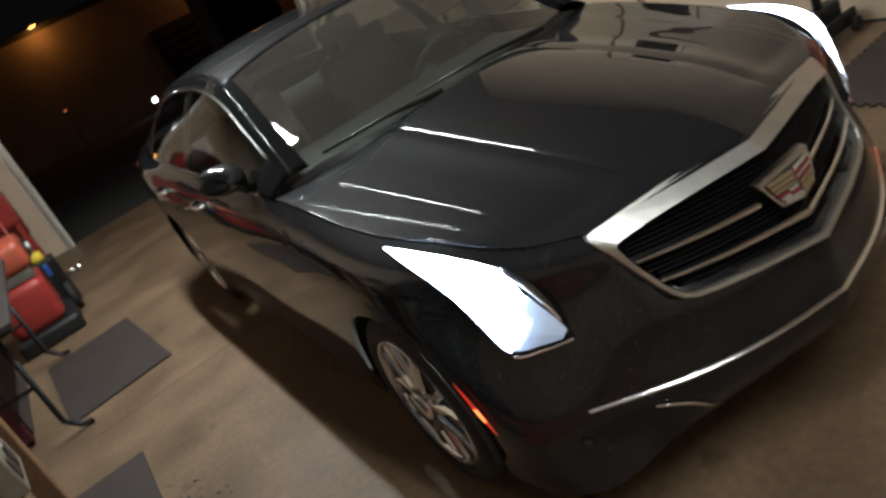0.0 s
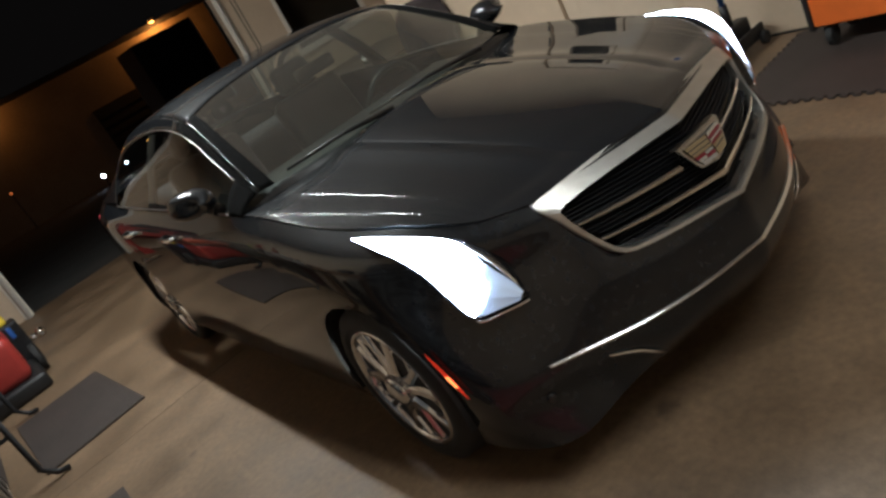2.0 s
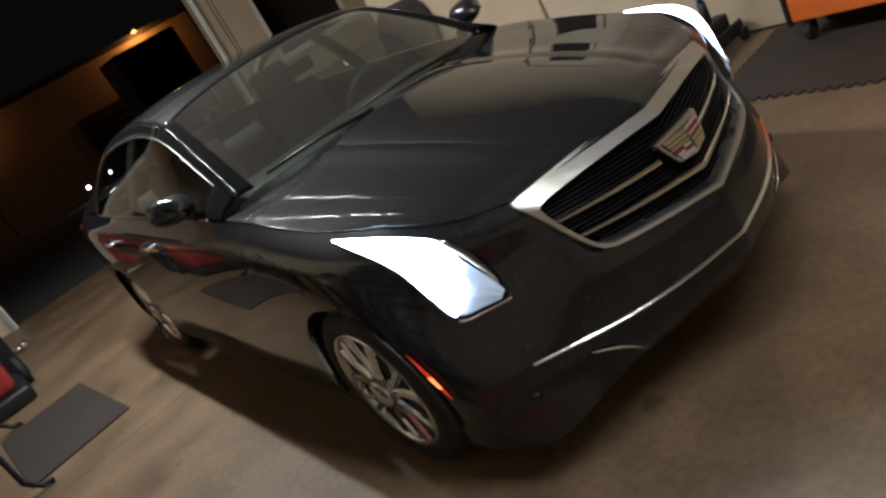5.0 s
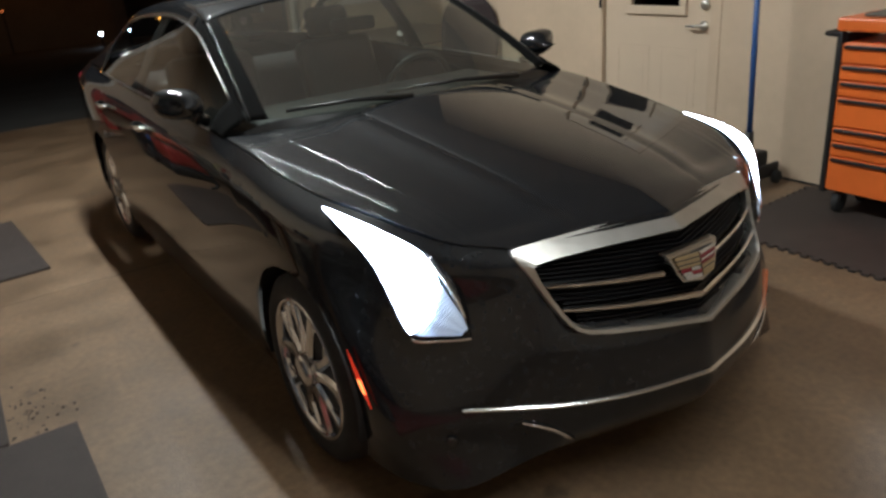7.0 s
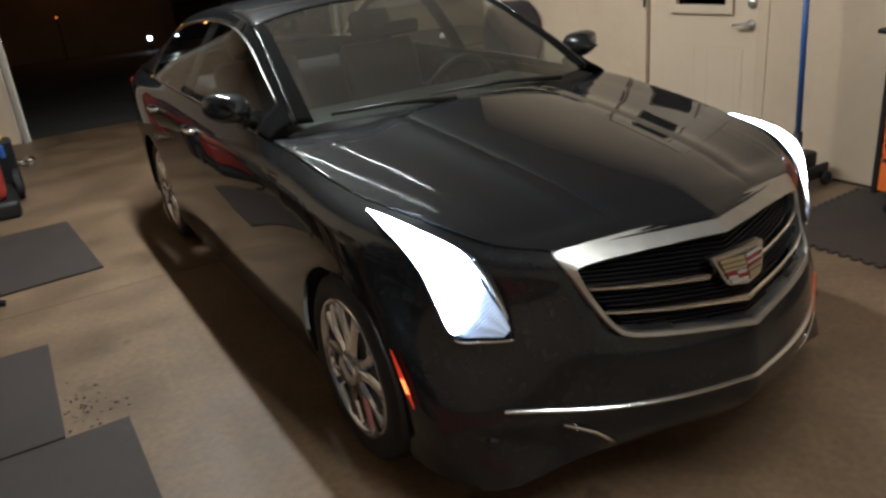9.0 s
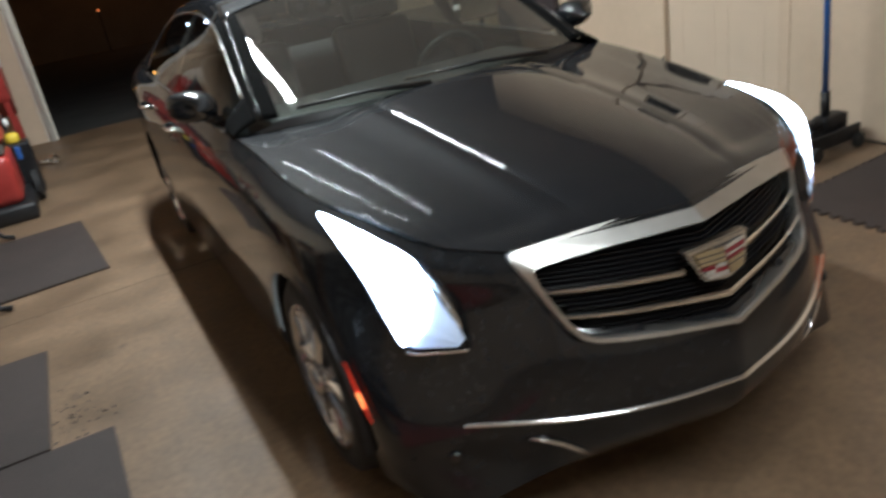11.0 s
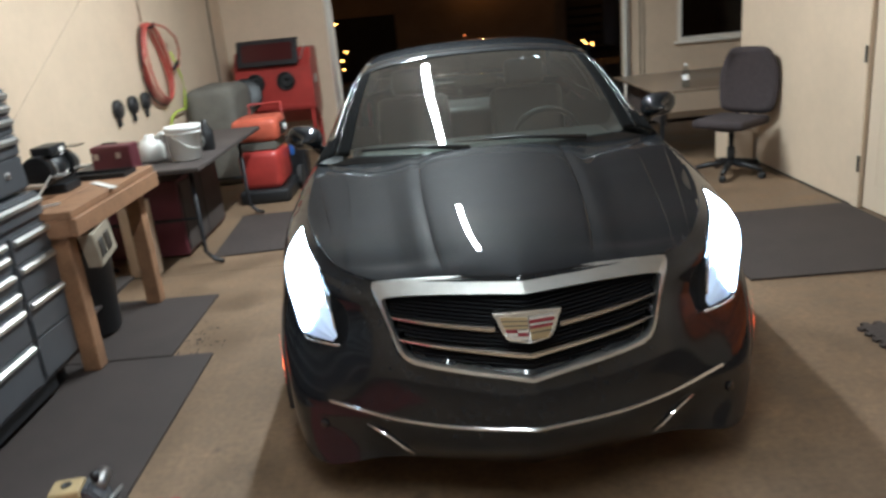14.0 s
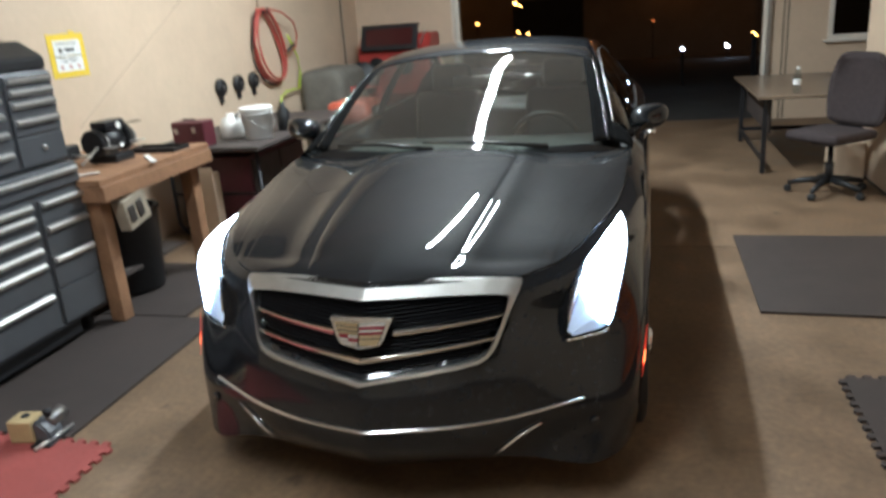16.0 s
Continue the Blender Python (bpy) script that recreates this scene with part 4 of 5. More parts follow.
for s in (-1, 1):
    up, lo = hl_curves(s)
    n = len(up)
    h = part("headlight", bmesh.new(), M["black"], car, "lit white led headlight with a long swept tail")
    bm = bmesh.new()
    grid_faces(bm, [[lamp_pt(up, lo, i, v, .0) for v in np.linspace(0, 1, 13)] for i in range(n)])
    part("lamp_housing", bm, M["gloss"], h, "dark lamp housing", True)
    # the sides of the housing, down into the body
    bm = bmesh.new()
    rim = [(i, 0.0) for i in range(n)] + [(i, 1.0) for i in range(n - 2, 0, -1)]
    grid_faces(bm, [[lamp_pt(up, lo, i, v, d) for d in (.012, -.06)] for i, v in rim])
    part("lamp_surround", bm, M["gloss"], h, "", True)
    # the light guide: broad at the front, thin at the tail, short of the dark inner rim
    inner = lambda i: np.interp(i / (n - 1), [.2, .31, .36, .44, .55, .75, 1], [.24, .22, .19, .13, .05, .02, 0])
    foot = lambda v: n * (.345 - .06 * v - .05 * math.sin(math.pi * v) ** 1.5)      # its curved lower end
    bm = bmesh.new()
    G = []
    for w in np.linspace(0, 1, 34):
        row = []
        for q in np.linspace(0, 1, 15):
            f = foot(q)
            i = f + (n - 1 - f) * w
            v0 = inner(i)
            row.append(lamp_pt(up, lo, i, v0 + (.985 - v0) * q, .007))
        G.append(row)
    grid_faces(bm, G)
    part("light_guide", bm, M["led"], h, "glowing white light guide", True)
    bm = bmesh.new()
    grid_faces(bm, [[lamp_pt(up, lo, i, v, .009 + .003 * math.sin(math.pi * (v - .3) / .4)) for v in np.linspace(.36, .70, 8)] for i in range(int(n * .36), int(n * .50))])
    part("projector", bm, M["beam"], h, "lit projector lens", True)
    # lower reflector bowl: stepped ribs under the guide, faintly emissive for caught light
    bm = bmesh.new()
    grid_faces(bm, [[lamp_pt(up, lo, i, v, .001 + .0035 * ((i * .9) % 1) + .0012 * math.sin(v * 22)) for v in np.linspace(.17, .95, 30)] for i in np.linspace(2.8, n * .34, 60)])
    part("reflector", bm, M["bowl"], h, "ribbed reflector, its caught lamp light added as glow")
    bm = bmesh.new()
    grid_faces(bm, [[lamp_pt(up, lo, i, v, .014) for v in np.linspace(0, 1, 13)] for i in range(n)])
    ln = part("lens", bm, M["clear"], h, "clear lamp cover", True)
    ln.visible_shadow = False
    q = [tuple(lamp_pt(up, lo, i, .09, .010)) for i in range(int(n * .12), int(n * .50))]
    part("lamp_rim", tube(bmesh.new(), q, .0045, 8), M["bright"], h, "thin chrome inner rim", True)
    q = [tuple(lamp_pt(up, lo, i, 1, .006) - np.array([0, 0, .010])) for i in range(0, int(n * .30))]
    part("lamp_rim", tube(bmesh.new(), q, .0055, 8), M["bright"], h, "thin chrome lower rim", True)
    la = bpy.data.lights.new("headlamp", "SPOT")
    la.energy, la.color, la.spot_size, la.spot_blend, la.shadow_soft_size = 60, (0.66, 0.82, 1.0), radians(110), 0.8, 0.04
    ob = new("headlamp", la)
    ob.matrix_world = look((s * .72, .24, .66), (s * 1.0, -4, .1))
    # amber side marker
    P = []
    for t in np.linspace(0, 1, 9):
        z = .545 - .165 * t
        y = .505 - .075 * t
        w = .008 * math.sin(math.pi * (0.06 + .86 * t))
        P.append([(s * (np.interp(z, [.38, .55], [.846, .862]) + .008 + d * .35), y + d, z) for d in (-w, 0, w)])
    bm = bmesh.new()
    grid_faces(bm, P)
    sm = part("side_marker", bm, M["marker"], car, "lit amber side marker")
    bm = bmesh.new()
    grid_faces(bm, [[(q[0] + s * .0015, q[1], q[2]) for q in row] for row in P[4:7]])
    part("marker_bulb", bm, M["bulb"], sm, "glowing orange bulb", True)
    # tail lamp
    q = [(s * .795, 4.40, .93), (s * .80, 4.42, .84), (s * .80, 4.44, .72)]
    part("tail_light", tube(bmesh.new(), q, [.02, .03, .02], 8), M["crimson"], car, "red tail light", True)


# ---- mats on the floor ----
def floor_mat(corners, material, label, teeth=()):
    """A thin rubber mat over four corners; the sides named in teeth have interlocking tongues."""
    pts = []
    n = len(corners)
    for k in range(n):
        a, b = Vector((*corners[k], 0)), Vector((*corners[(k + 1) % n], 0))
        if k not in teeth:
            pts.append(a)
            continue
        d = (b - a)
        L = d.length
        d.normalize()
        out = Vector((d.y, -d.x, 0))
        m = max(2, int(L / 0.06))
        for i in range(m):
            t0 = a + d * (L * i / m)
            w = L / m
            pts += [t0, t0 + d * w * .28, t0 + d * w * .2 + out * .022, t0 + d * w * .5 + out * .028, t0 + d * w * .8 + out * .022, t0 + d * w * .72]
    bm = bmesh.new()
    prism(bm, [(p.x, p.y, 0.001) for p in pts], (0, 0, 0.012))
    return tagged(mesh_ob("floor_mat", bm, material), label, "floor mat", "rubber floor mats")


floor_mat([(-1.361, 3.385), (-1.448, 4.54), (-2.052, 4.52), (-2.0, 3.337)], M["mat"], "small grey rubber mat on the concrete")
floor_mat([(-1.74, 1.60), (-1.73, 2.49), (-2.6, 2.52), (-2.6, 1.60)], M["mat"], "grey rubber mat beneath the timber workbench")
floor_mat([(-1.50, .33), (-1.515, 1.585), (-2.62, 1.585), (-2.62, .33)], M["mat"], "long grey rubber mat before the tool chest")
floor_mat([(-1.27, -.9), (-1.27, .295), (-2.5, .315), (-2.5, -.9)], M["redmat"], "red interlocking rubber mat on the concrete", (0, 1))
floor_mat([(1.46, 1.90), (2.66, 1.86), (2.68, 3.20), (1.47, 3.22)], M["mat"], "large grey rubber mat before the entry door")
floor_mat([(1.69, -.6), (2.64, -.6), (2.64, 1.24), (1.69, 1.20)], M["mat"], "grey interlocking rubber mat beneath the tool cart", (2, 3))


# ---- grey tool chest ----
def tool_chest():
    x0, x1, y0, y1 = -2.84, -2.15, -.15, 1.475
    t = thing("tool_chest", (-2.5, .66, .013), "tall grey two-part tool chest with aluminium drawer pulls", "tool chest")
    lo = part("cabinet", bx(x0, x1, y0, y1, .13, .985, bevel=.012), M["steel_grey"], t)
    up = part("top_box", bx(x0, x1 - .03, y0 + .02, y1 - .012, .995, 1.475, bevel=.012), M["steel_grey"], t)
    bm = bmesh.new()
    prism(bm, [(x0, y0 + .02, 1.477), (x1 - .035, y0 + .02, 1.477), (x1 - .035, y0 + .02, 1.54), (x1 - .17, y0 + .02, 1.625), (x0, y0 + .02, 1.63)], (0, y1 - y0 - .032, 0))
    bmesh.ops.bevel(bm, geom=bm.edges[:], offset=.01, segments=2, affect="EDGES")
    part("lid", bm, M["black"], t, "dark lid of the top box")

    def drawer(ya, yb, za, zb, xf, owner):
        d = part("drawer", bx(xf + .001, xf + .016, ya, yb, za, zb, bevel=.004), M["steel_grey"], owner)
        z = zb - .03
        bm = bmesh.new()
        prism(bm, [(xf + .012, ya + .015, z - .014), (xf + .034, ya + .015, z - .010), (xf + .036, ya + .015, z + .006), (xf + .024, ya + .015, z + .016), (xf + .012, ya + .015, z + .018)], (0, yb - ya - .03, 0))
        part("pull", bm, M["alu"], d, "aluminium pull")

    drawer(y0 + .02, y1 - .015, .875, .975, x1, lo)
    for za, zb in ((.715, .838), (.545, .71), (.36, .54)):
        drawer(1.135, y1 - .015, za, zb, x1, lo)
    for za, zb in ((.795, .846), (.712, .787), (.627, .704), (.543, .619), (.37, .535), (.16, .362)):
        drawer(.55, 1.095, za, zb, x1, lo)
        drawer(y0 + .02, .535, za, zb, x1, lo)
    part("locker_door", bx(x1 + .001, x1 + .014, 1.135, y1 - .015, .16, .352, bevel=.004), M["steel_grey"], lo)
    xu = x1 - .03
    for za, zb in ((1.408, 1.462), (1.348, 1.403), (1.264, 1.343), (1.165, 1.258)):
        drawer(1.135, y1 - .025, za, zb, xu, up)
    for za, zb in ((1.39, 1.462), (1.31, 1.385), (1.22, 1.305), (1.12, 1.215), (1.01, 1.115)):
        drawer(.55, 1.095, za, zb, xu, up)
        drawer(y0 + .04, .535, za, zb, xu, up)
    part("locker_panel", bx(xu + .001, xu + .014, 1.135, y1 - .025, 1.01, 1.155, bevel=.004), M["steel_grey"], up)
    part("lock", lathe(bmesh.new(), [(.014, 0), (.014, .01), (.009, .013)], 16, pose(xu + .013, 1.30, 1.09, 0, 90, 0)), M["alu"], up, "round steel lock")
    for x in (x0 + .1, x1 - .1):
        for y in (y0 + .1, y1 - .1):
            c = part("caster", lathe(bmesh.new(), [(.05, -.02), (.058, -.012), (.058, .012), (.05, .02)], 20, pose(x, y, .071, 90, 0, 0)), M["rubber"], t, "black caster")
            part("fork", bx(x - .03, x + .03, y - .028, y + .028, .115, .1305), M["iron"], c)
    part("plinth", bx(x0 + .03, x1 - .03, y0 + .2, y1 - .2, .05, .1295), M["black"], t)


tool_chest()


# ---- timber workbench and what stands on it ----
def workbench():
    t = thing("workbench", (-2.45, 2.0, .013), "sturdy timber workbench with thick legs", "workbench")
    for k in range(5):
        xa = -2.88 + k * .176
        part("board", bx(xa, xa + .174, 1.44, 2.56, .835, .872, bevel=.004), M["wood"], t)
    part("apron", bx(-2.02, -1.984, 1.44, 2.56, .745, .833, bevel=.005), M["wood"], t)
    part("apron", bx(-2.88, -2.022, 1.44, 1.476, .745, .833, bevel=.005), M["wood"], t)
    part("apron", bx(-2.88, -2.022, 2.524, 2.56, .745, .833, bevel=.005), M["wood"], t)
    for x, y in ((-2.115, 1.535), (-2.125, 2.47), (-2.84, 1.535), (-2.84, 2.47)):
        part("leg", bx(x - .045, x + .045, y - .045, y + .045, .0135, .834, bevel=.006), M["wood"], t)
    part("shelf", bx(-2.85, -2.2, 1.6, 2.4, .20, .22), M["darkwood"], t)


workbench()


def bench_grinder():
    t = thing("bench_grinder", (-2.33, 2.0, .872), "black bench grinder with two guarded wheels, bolted to the workbench", "grinder")
    x, y, z = -2.33, 2.0, .872
    part("base", bx(x - .10, x + .10, y - .09, y + .09, z + .001, z + .05, bevel=.01), M["iron"], t)
    part("motor", lathe(bmesh.new(), [(.045, -.09), (.068, -.08), (.072, 0), (.068, .08), (.045, .09)], 28, pose(x, y, z + .13, 90, 0, 0)), M["iron"], t, "", True)
    for s in (-1, 1):
        g = part("wheel_guard", lathe(bmesh.new(), [(.075, -.03), (.083, -.022), (.083, .022), (.075, .03)], 28, pose(x, y + s * .125, z + .13, 90, 0, 0)), M["iron"], t)
        part("stone", lathe(bmesh.new(), [(.06, -.012), (.065, -.01), (.065, .01), (.06, .012)], 24, pose(x + .035, y + s * .125, z + .13, 90, 0, 0)), M["disc"], g, "grey grinding stone")
        part("eye_shield", bx(x + .05, x + .13, y + s * .125 - .045, y + s * .125 + .045, z + .22, z + .226, m=None), M["gloss"], g)
        part("tool_rest", bx(x + .08, x + .14, y + s * .125 - .04, y + s * .125 + .04, z + .10, z + .108), M["alu"], g)
    for dz, r in ((.215, .022), (.10, .018)):
        part("badge", lathe(bmesh.new(), [(r, 0), (r, .004), (.001, .004)], 16, pose(x + .062, y + .03, z + dz, 0, 90, 0)), M["paper"], t, "round white badge")
    part("lamp_box", bx(x - .05, x + .06, y - .08, y + .10, z + .19, z + .25, bevel=.008), M["iron"], t)


bench_grinder()
t = thing("bench_vise", (-2.42, 1.66, .872), "dark iron bench vise on the workbench", "vise")
part("base", lathe(bmesh.new(), [(.085, .001), (.085, .02), (.05, .035), (.045, .06)], 24, pose(-2.42, 1.66, .872)), M["iron"], t, "", True)
part("fixed_jaw", bx(-2.50, -2.40, 1.60, 1.72, .93, 1.03, bevel=.012), M["iron"], t)
part("sliding_jaw", bx(-2.38, -2.31, 1.60, 1.72, .94, 1.03, bevel=.012), M["iron"], t)
part("screw", rod((-2.33, 1.66, .965), (-2.20, 1.66, .965), .012), M["alu"], t)
part("handle", rod((-2.205, 1.58, .93), (-2.205, 1.74, 1.0), .006), M["alu"], t, "", True)
# plain white strip: the highlight of a bright metal edge put into its colour
tagged(mesh_ob("ruler", bx(-.018, .018, -.15, .15, .0005, .006, bevel=.001, m=pose(-2.08, 2.02, .873, 0, 0, 44)), M["white"]), "white strip standing in for the highlight on a metal piece beside the grinder", "ruler")
t = thing("parts_tray", (-2.22, 2.30, .872), "shallow dark parts tray on the workbench", "tray")
part("floor", bx(-2.40, -2.04, 2.22, 2.40, .8725, .879), M["iron"], t)
for a in ((-2.40, -2.392, 2.22, 2.40), (-2.048, -2.04, 2.22, 2.40), (-2.391, -2.049, 2.22, 2.228), (-2.391, -2.049, 2.392, 2.40)):
    part("rim", bx(*a, .8795, .90, bevel=.002), M["iron"], t)
tagged(mesh_ob("open_end_spanner", tube(bmesh.new(), [(-2.25, 1.50, .880), (-2.13, 1.62, .880)], .007, 8), M["alu"]), "steel spanner lying on the workbench", "spanner")

t = thing("power_box", (-2.04, 1.66, .54), "cream outlet box with two sockets hung under the workbench", "outlet box")
lean = Matrix.Translation((-2.04, 1.665, .64)) @ pose(0, 0, 0, 12, 0, 0) @ Matrix.Translation((2.04, -1.665, -.64))
part("box", bx(-2.065, -1.985, 1.585, 1.795, .545, .735, bevel=.008, m=lean), M["creamplastic"], t)
for y in (1.635, 1.715):
    part("socket", bx(-1.983, -1.978, y - .026, y + .026, .59, .69, bevel=.003, m=lean), M["disc"], t, "grey socket")
part("strap", rod((-2.04, 1.69, .72), (-2.04, 1.69, .834), .006), M["iron"], t)

t = thing("waste_bin", (-2.36, 2.02, .014), "black round waste bin under the workbench", "bin")
part("body", lathe(bmesh.new(), [(.17, .0145), (.18, .03), (.215, .52), (.225, .53), (.225, .55), (.20, .55), (.19, .5), (.165, .05)], 32, pose(-2.36, 2.02, 0.01)), M["black"], t, "", True)


# ---- second table along the wall ----
def folding_table():
    t = thing("folding_table", (-2.45, 3.9, 0), "dark folding table against the cream wall", "table")
    part("tabletop", bx(-2.88, -1.88, 3.02, 4.95, .715, .75, bevel=.008), M["darkwood"], t)
    for y in (3.2, 4.6):
        for x in (-2.78, -2.0):
            part("leg", tube(bmesh.new(), [(x, y, .714), (x, y, .10), (x + .06, y, .03), (x + .12, y, .014)], .016, 10), M["iron"], t, "", True)
        part("crossbar", rod((-2.78, y, .35), (-2.0, y, .35), .012), M["iron"], t)


folding_table()
t = thing("storage_case", (-2.48, 3.13, .75), "maroon hard case standing on the folding table", "case")
part("shell", bx(-2.60, -2.325, 3.05, 3.21, .751, .945, bevel=.012), M["maroon"], t)
part("handle", tube(bmesh.new(), [(-2.54, 3.13, .94), (-2.53, 3.13, .956), (-2.44, 3.13, .956), (-2.43, 3.13, .94)], .006, 8), M["black"], t, "", True)
for x in (-2.56, -2.41):
    part("latch", bx(x - .015, x + .015, 3.043, 3.049, .86, .90), M["alu"], t)
t = thing("white_bucket", (-2.07, 3.42, .75), "white plastic bucket with a lid on the folding table", "bucket")
part("body", lathe(bmesh.new(), [(.098, .001), (.105, .006), (.121, .19), (.127, .192), (.127, .204), (.122, .206), (.124, .228)], 40, pose(-2.07, 3.42, .75)), M["white"], t, "", True)
part("lid", lathe(bmesh.new(), [(.129, .218), (.133, .222), (.133, .240), (.127, .246), (.119, .240), (.010, .240)], 40, pose(-2.07, 3.42, .75)), M["white"], t, "", True)
q = [(-2.07 + .132 * math.cos(k), 3.42 + .132 * math.sin(k), .75 + .185 - .10 * math.sin(max(0, k + 1.9) / 3.0 * math.pi)) for k in np.linspace(-1.9, 1.1, 15)]
part("handle", tube(bmesh.new(), q, .003, 6), M["alu"], t, "thin wire handle", True)
t = thing("spray_jug", (-2.36, 3.52, .75), "white plastic jug with a slanted spout on the folding table", "jug")
part("body", lathe(bmesh.new(), [(.085, .001), (.095, .015), (.095, .10), (.07, .15), (.035, .17), (.033, .19)], 28, pose(-2.36, 3.52, .75)), M["white"], t, "", True)
part("spout", tube(bmesh.new(), [(-2.33, 3.53, .89), (-2.27, 3.50, .94), (-2.24, 3.49, .945)], [.022, .016, .014], 10), M["white"], t, "", True)
t = thing("oil_bottle", (-2.02, 3.78, .75), "black bottle on the folding table", "bottle")
part("body", lathe(bmesh.new(), [(.05, .001), (.055, .01), (.055, .15), (.02, .20), (.02, .23)], 24, pose(-2.02, 3.78, .75)), M["black"], t, "", True)
t = thing("base_cabinet", (-2.5, 3.95, 0), "dark low cabinet under the folding table", "cabinet")
part("body", bx(-2.86, -2.2, 3.42, 4.45, .02, .60, bevel=.01), M["maroon"], t)
for y0, y1 in ((3.45, 3.93), (3.95, 4.42)):
    part("door", bx(-2.199, -2.182, y0, y1, .05, .57, bevel=.005), M["darkwood"], t)
t = thing("white_box", (-2.3, 3.12, .0), "white carton standing upright under the folding table", "box")
part("carton", bx(-2.5, -2.3, 3.02, 3.12, .001, .55, bevel=.005), M["wall"], t)
part("flap", bx(-2.5, -2.3, 3.02, 3.026, .551, .60), M["wall"], t)


# ---- on the west wall ----
t = thing("wall_sign", (XL + .004, 2.49, 1.50), "white printed notice framed in yellow tape on the wall", "sign")
part("tape", bx(XL + .0005, XL + .004, 2.315, 2.66, 1.362, 1.645), M["yellow"], t, "yellow tape border")
part("tape_end", bx(XL + .0005, XL + .003, 2.53, 2.585, 1.646, 1.662), M["yellow"], t)
for z0, z1 in ((1.505, 1.605), (1.402, 1.496)):
    part("sheet", bx(XL + .0045, XL + .007, 2.36, 2.615, z0, z1), M["paper"], t, "white printed sheet")
part("fold", bx(XL + .0045, XL + .0065, 2.36, 2.615, 1.4975, 1.5035), M["ink"], t, "dark fold between the sheets")
for y0, y1, z0, z1, c in ((2.46, 2.55, 1.53, 1.552, "ink"), (2.40, 2.435, 1.522, 1.555, "greycloth"), (2.385, 2.58, 1.578, 1.586, "greycloth"), (2.40, 2.57, 1.476, 1.482, "greycloth"), (2.42, 2.55, 1.462, 1.467, "greycloth"),
                         (2.39, 2.42, 1.418, 1.440, "pinkprint"), (2.47, 2.50, 1.418, 1.440, "pinkprint"), (2.55, 2.58, 1.418, 1.440, "pinkprint")):
    part("print_bar", bx(XL + .0072, XL + .0082, y0, y1, z0, z1), M[c], t)


def hose_coil():
    t = thing("air_hose", (XL + .06, 5.24, 1.72), "red coiled air hose hanging on a wall hook", "hose")
    rng = random.Random(4)

    def strand(j, k):
        """A point on a hanging loop, narrow at the hook and wide below, leaning to one side."""
        a = 2 * math.pi * k / 28
        d = (1 - math.cos(a)) / 2
        w = (.335 + .018 * (j % 3) + rng.uniform(-.006, .006)) * math.sin(a) * (.62 + .38 * d)
        return (XL + .03 + .02 * j + .008 * math.sin(2 * a + j), 5.25 + .17 * d - w, 1.745 - (.77 - .02 * j) * d + rng.uniform(-.003, .003))

    bm = bmesh.new()
    tube(bm, [strand(int(k / 28), k) for k in range(4 * 28)], .0115, 8)
    part("coil", bm, M["hose"], t, "", True)
    part("black_strand", tube(bmesh.new(), [(x - .012, y - .035 + .02 * math.sin(z * 9), z - .01) for x, y, z in [strand(1, k) for k in range(1, 15)]], .009, 8), M["rubber"], t, "thin black hose among the red loops", True)
    part("loose_end", tube(bmesh.new(), [(XL + .12, 5.28, 1.74), (XL + .13, 5.56, 1.70), (XL + .11, 5.86, 1.60), (XL + .09, 5.96, 1.46), (XL + .08, 5.90, 1.33), (XL + .09, 5.74, 1.30)], .010, 8), M["hose"], t, "", True)
    part("connector", rod((XL + .10, 5.66, 1.30), (XL + .10, 5.82, 1.36), .018), M["iron"], t, "dark hose connector", True)
    part("hook", tube(bmesh.new(), [(XL + .001, 5.24, 1.71), (XL + .13, 5.24, 1.71), (XL + .14, 5.24, 1.755)], .01, 8), M["iron"], t, "dark steel hook", True)


hose_coil()
t = thing("lime_hose", (XL + .04, 5.9, 1.2), "thin lime green hose hanging beside the coil", "hose")
part("line", tube(bmesh.new(), [(XL + .05, 5.80, 1.46), (XL + .05, 5.90, 1.35), (XL + .05, 6.0, 1.2), (XL + .05, 6.01, 1.05), (XL + .05, 5.93, .88), (XL + .06, 5.74, .885), (XL + .06, 5.60, .885), (XL + .06, 5.46, .85), (XL + .06, 5.39, .78)], .011, 8), M["greenhose"], t, "", True)


def wall_holder(y):
    t = thing("wall_holder", (XL + .02, y, 1.05), "round black cable holder on the cream wall", "holder", "black wall holders")
    part("ring", lathe(bmesh.new(), [(.07, .001), (.078, .012), (.078, .04), (.06, .055), (.035, .05), (.02, .05)], 24, pose(XL, y, 1.075, 0, 90, 0)), M["black"], t, "", True)
    part("stem", bx(XL + .001, XL + .03, y - .025, y + .025, .93, 1.0, bevel=.008), M["black"], t)
    part("cap", lathe(bmesh.new(), [(.022, .0), (.022, .008), (.015, .012)], 16, pose(XL + .05, y, 1.075, 0, 90, 0)), M["disc"], t)
    return t


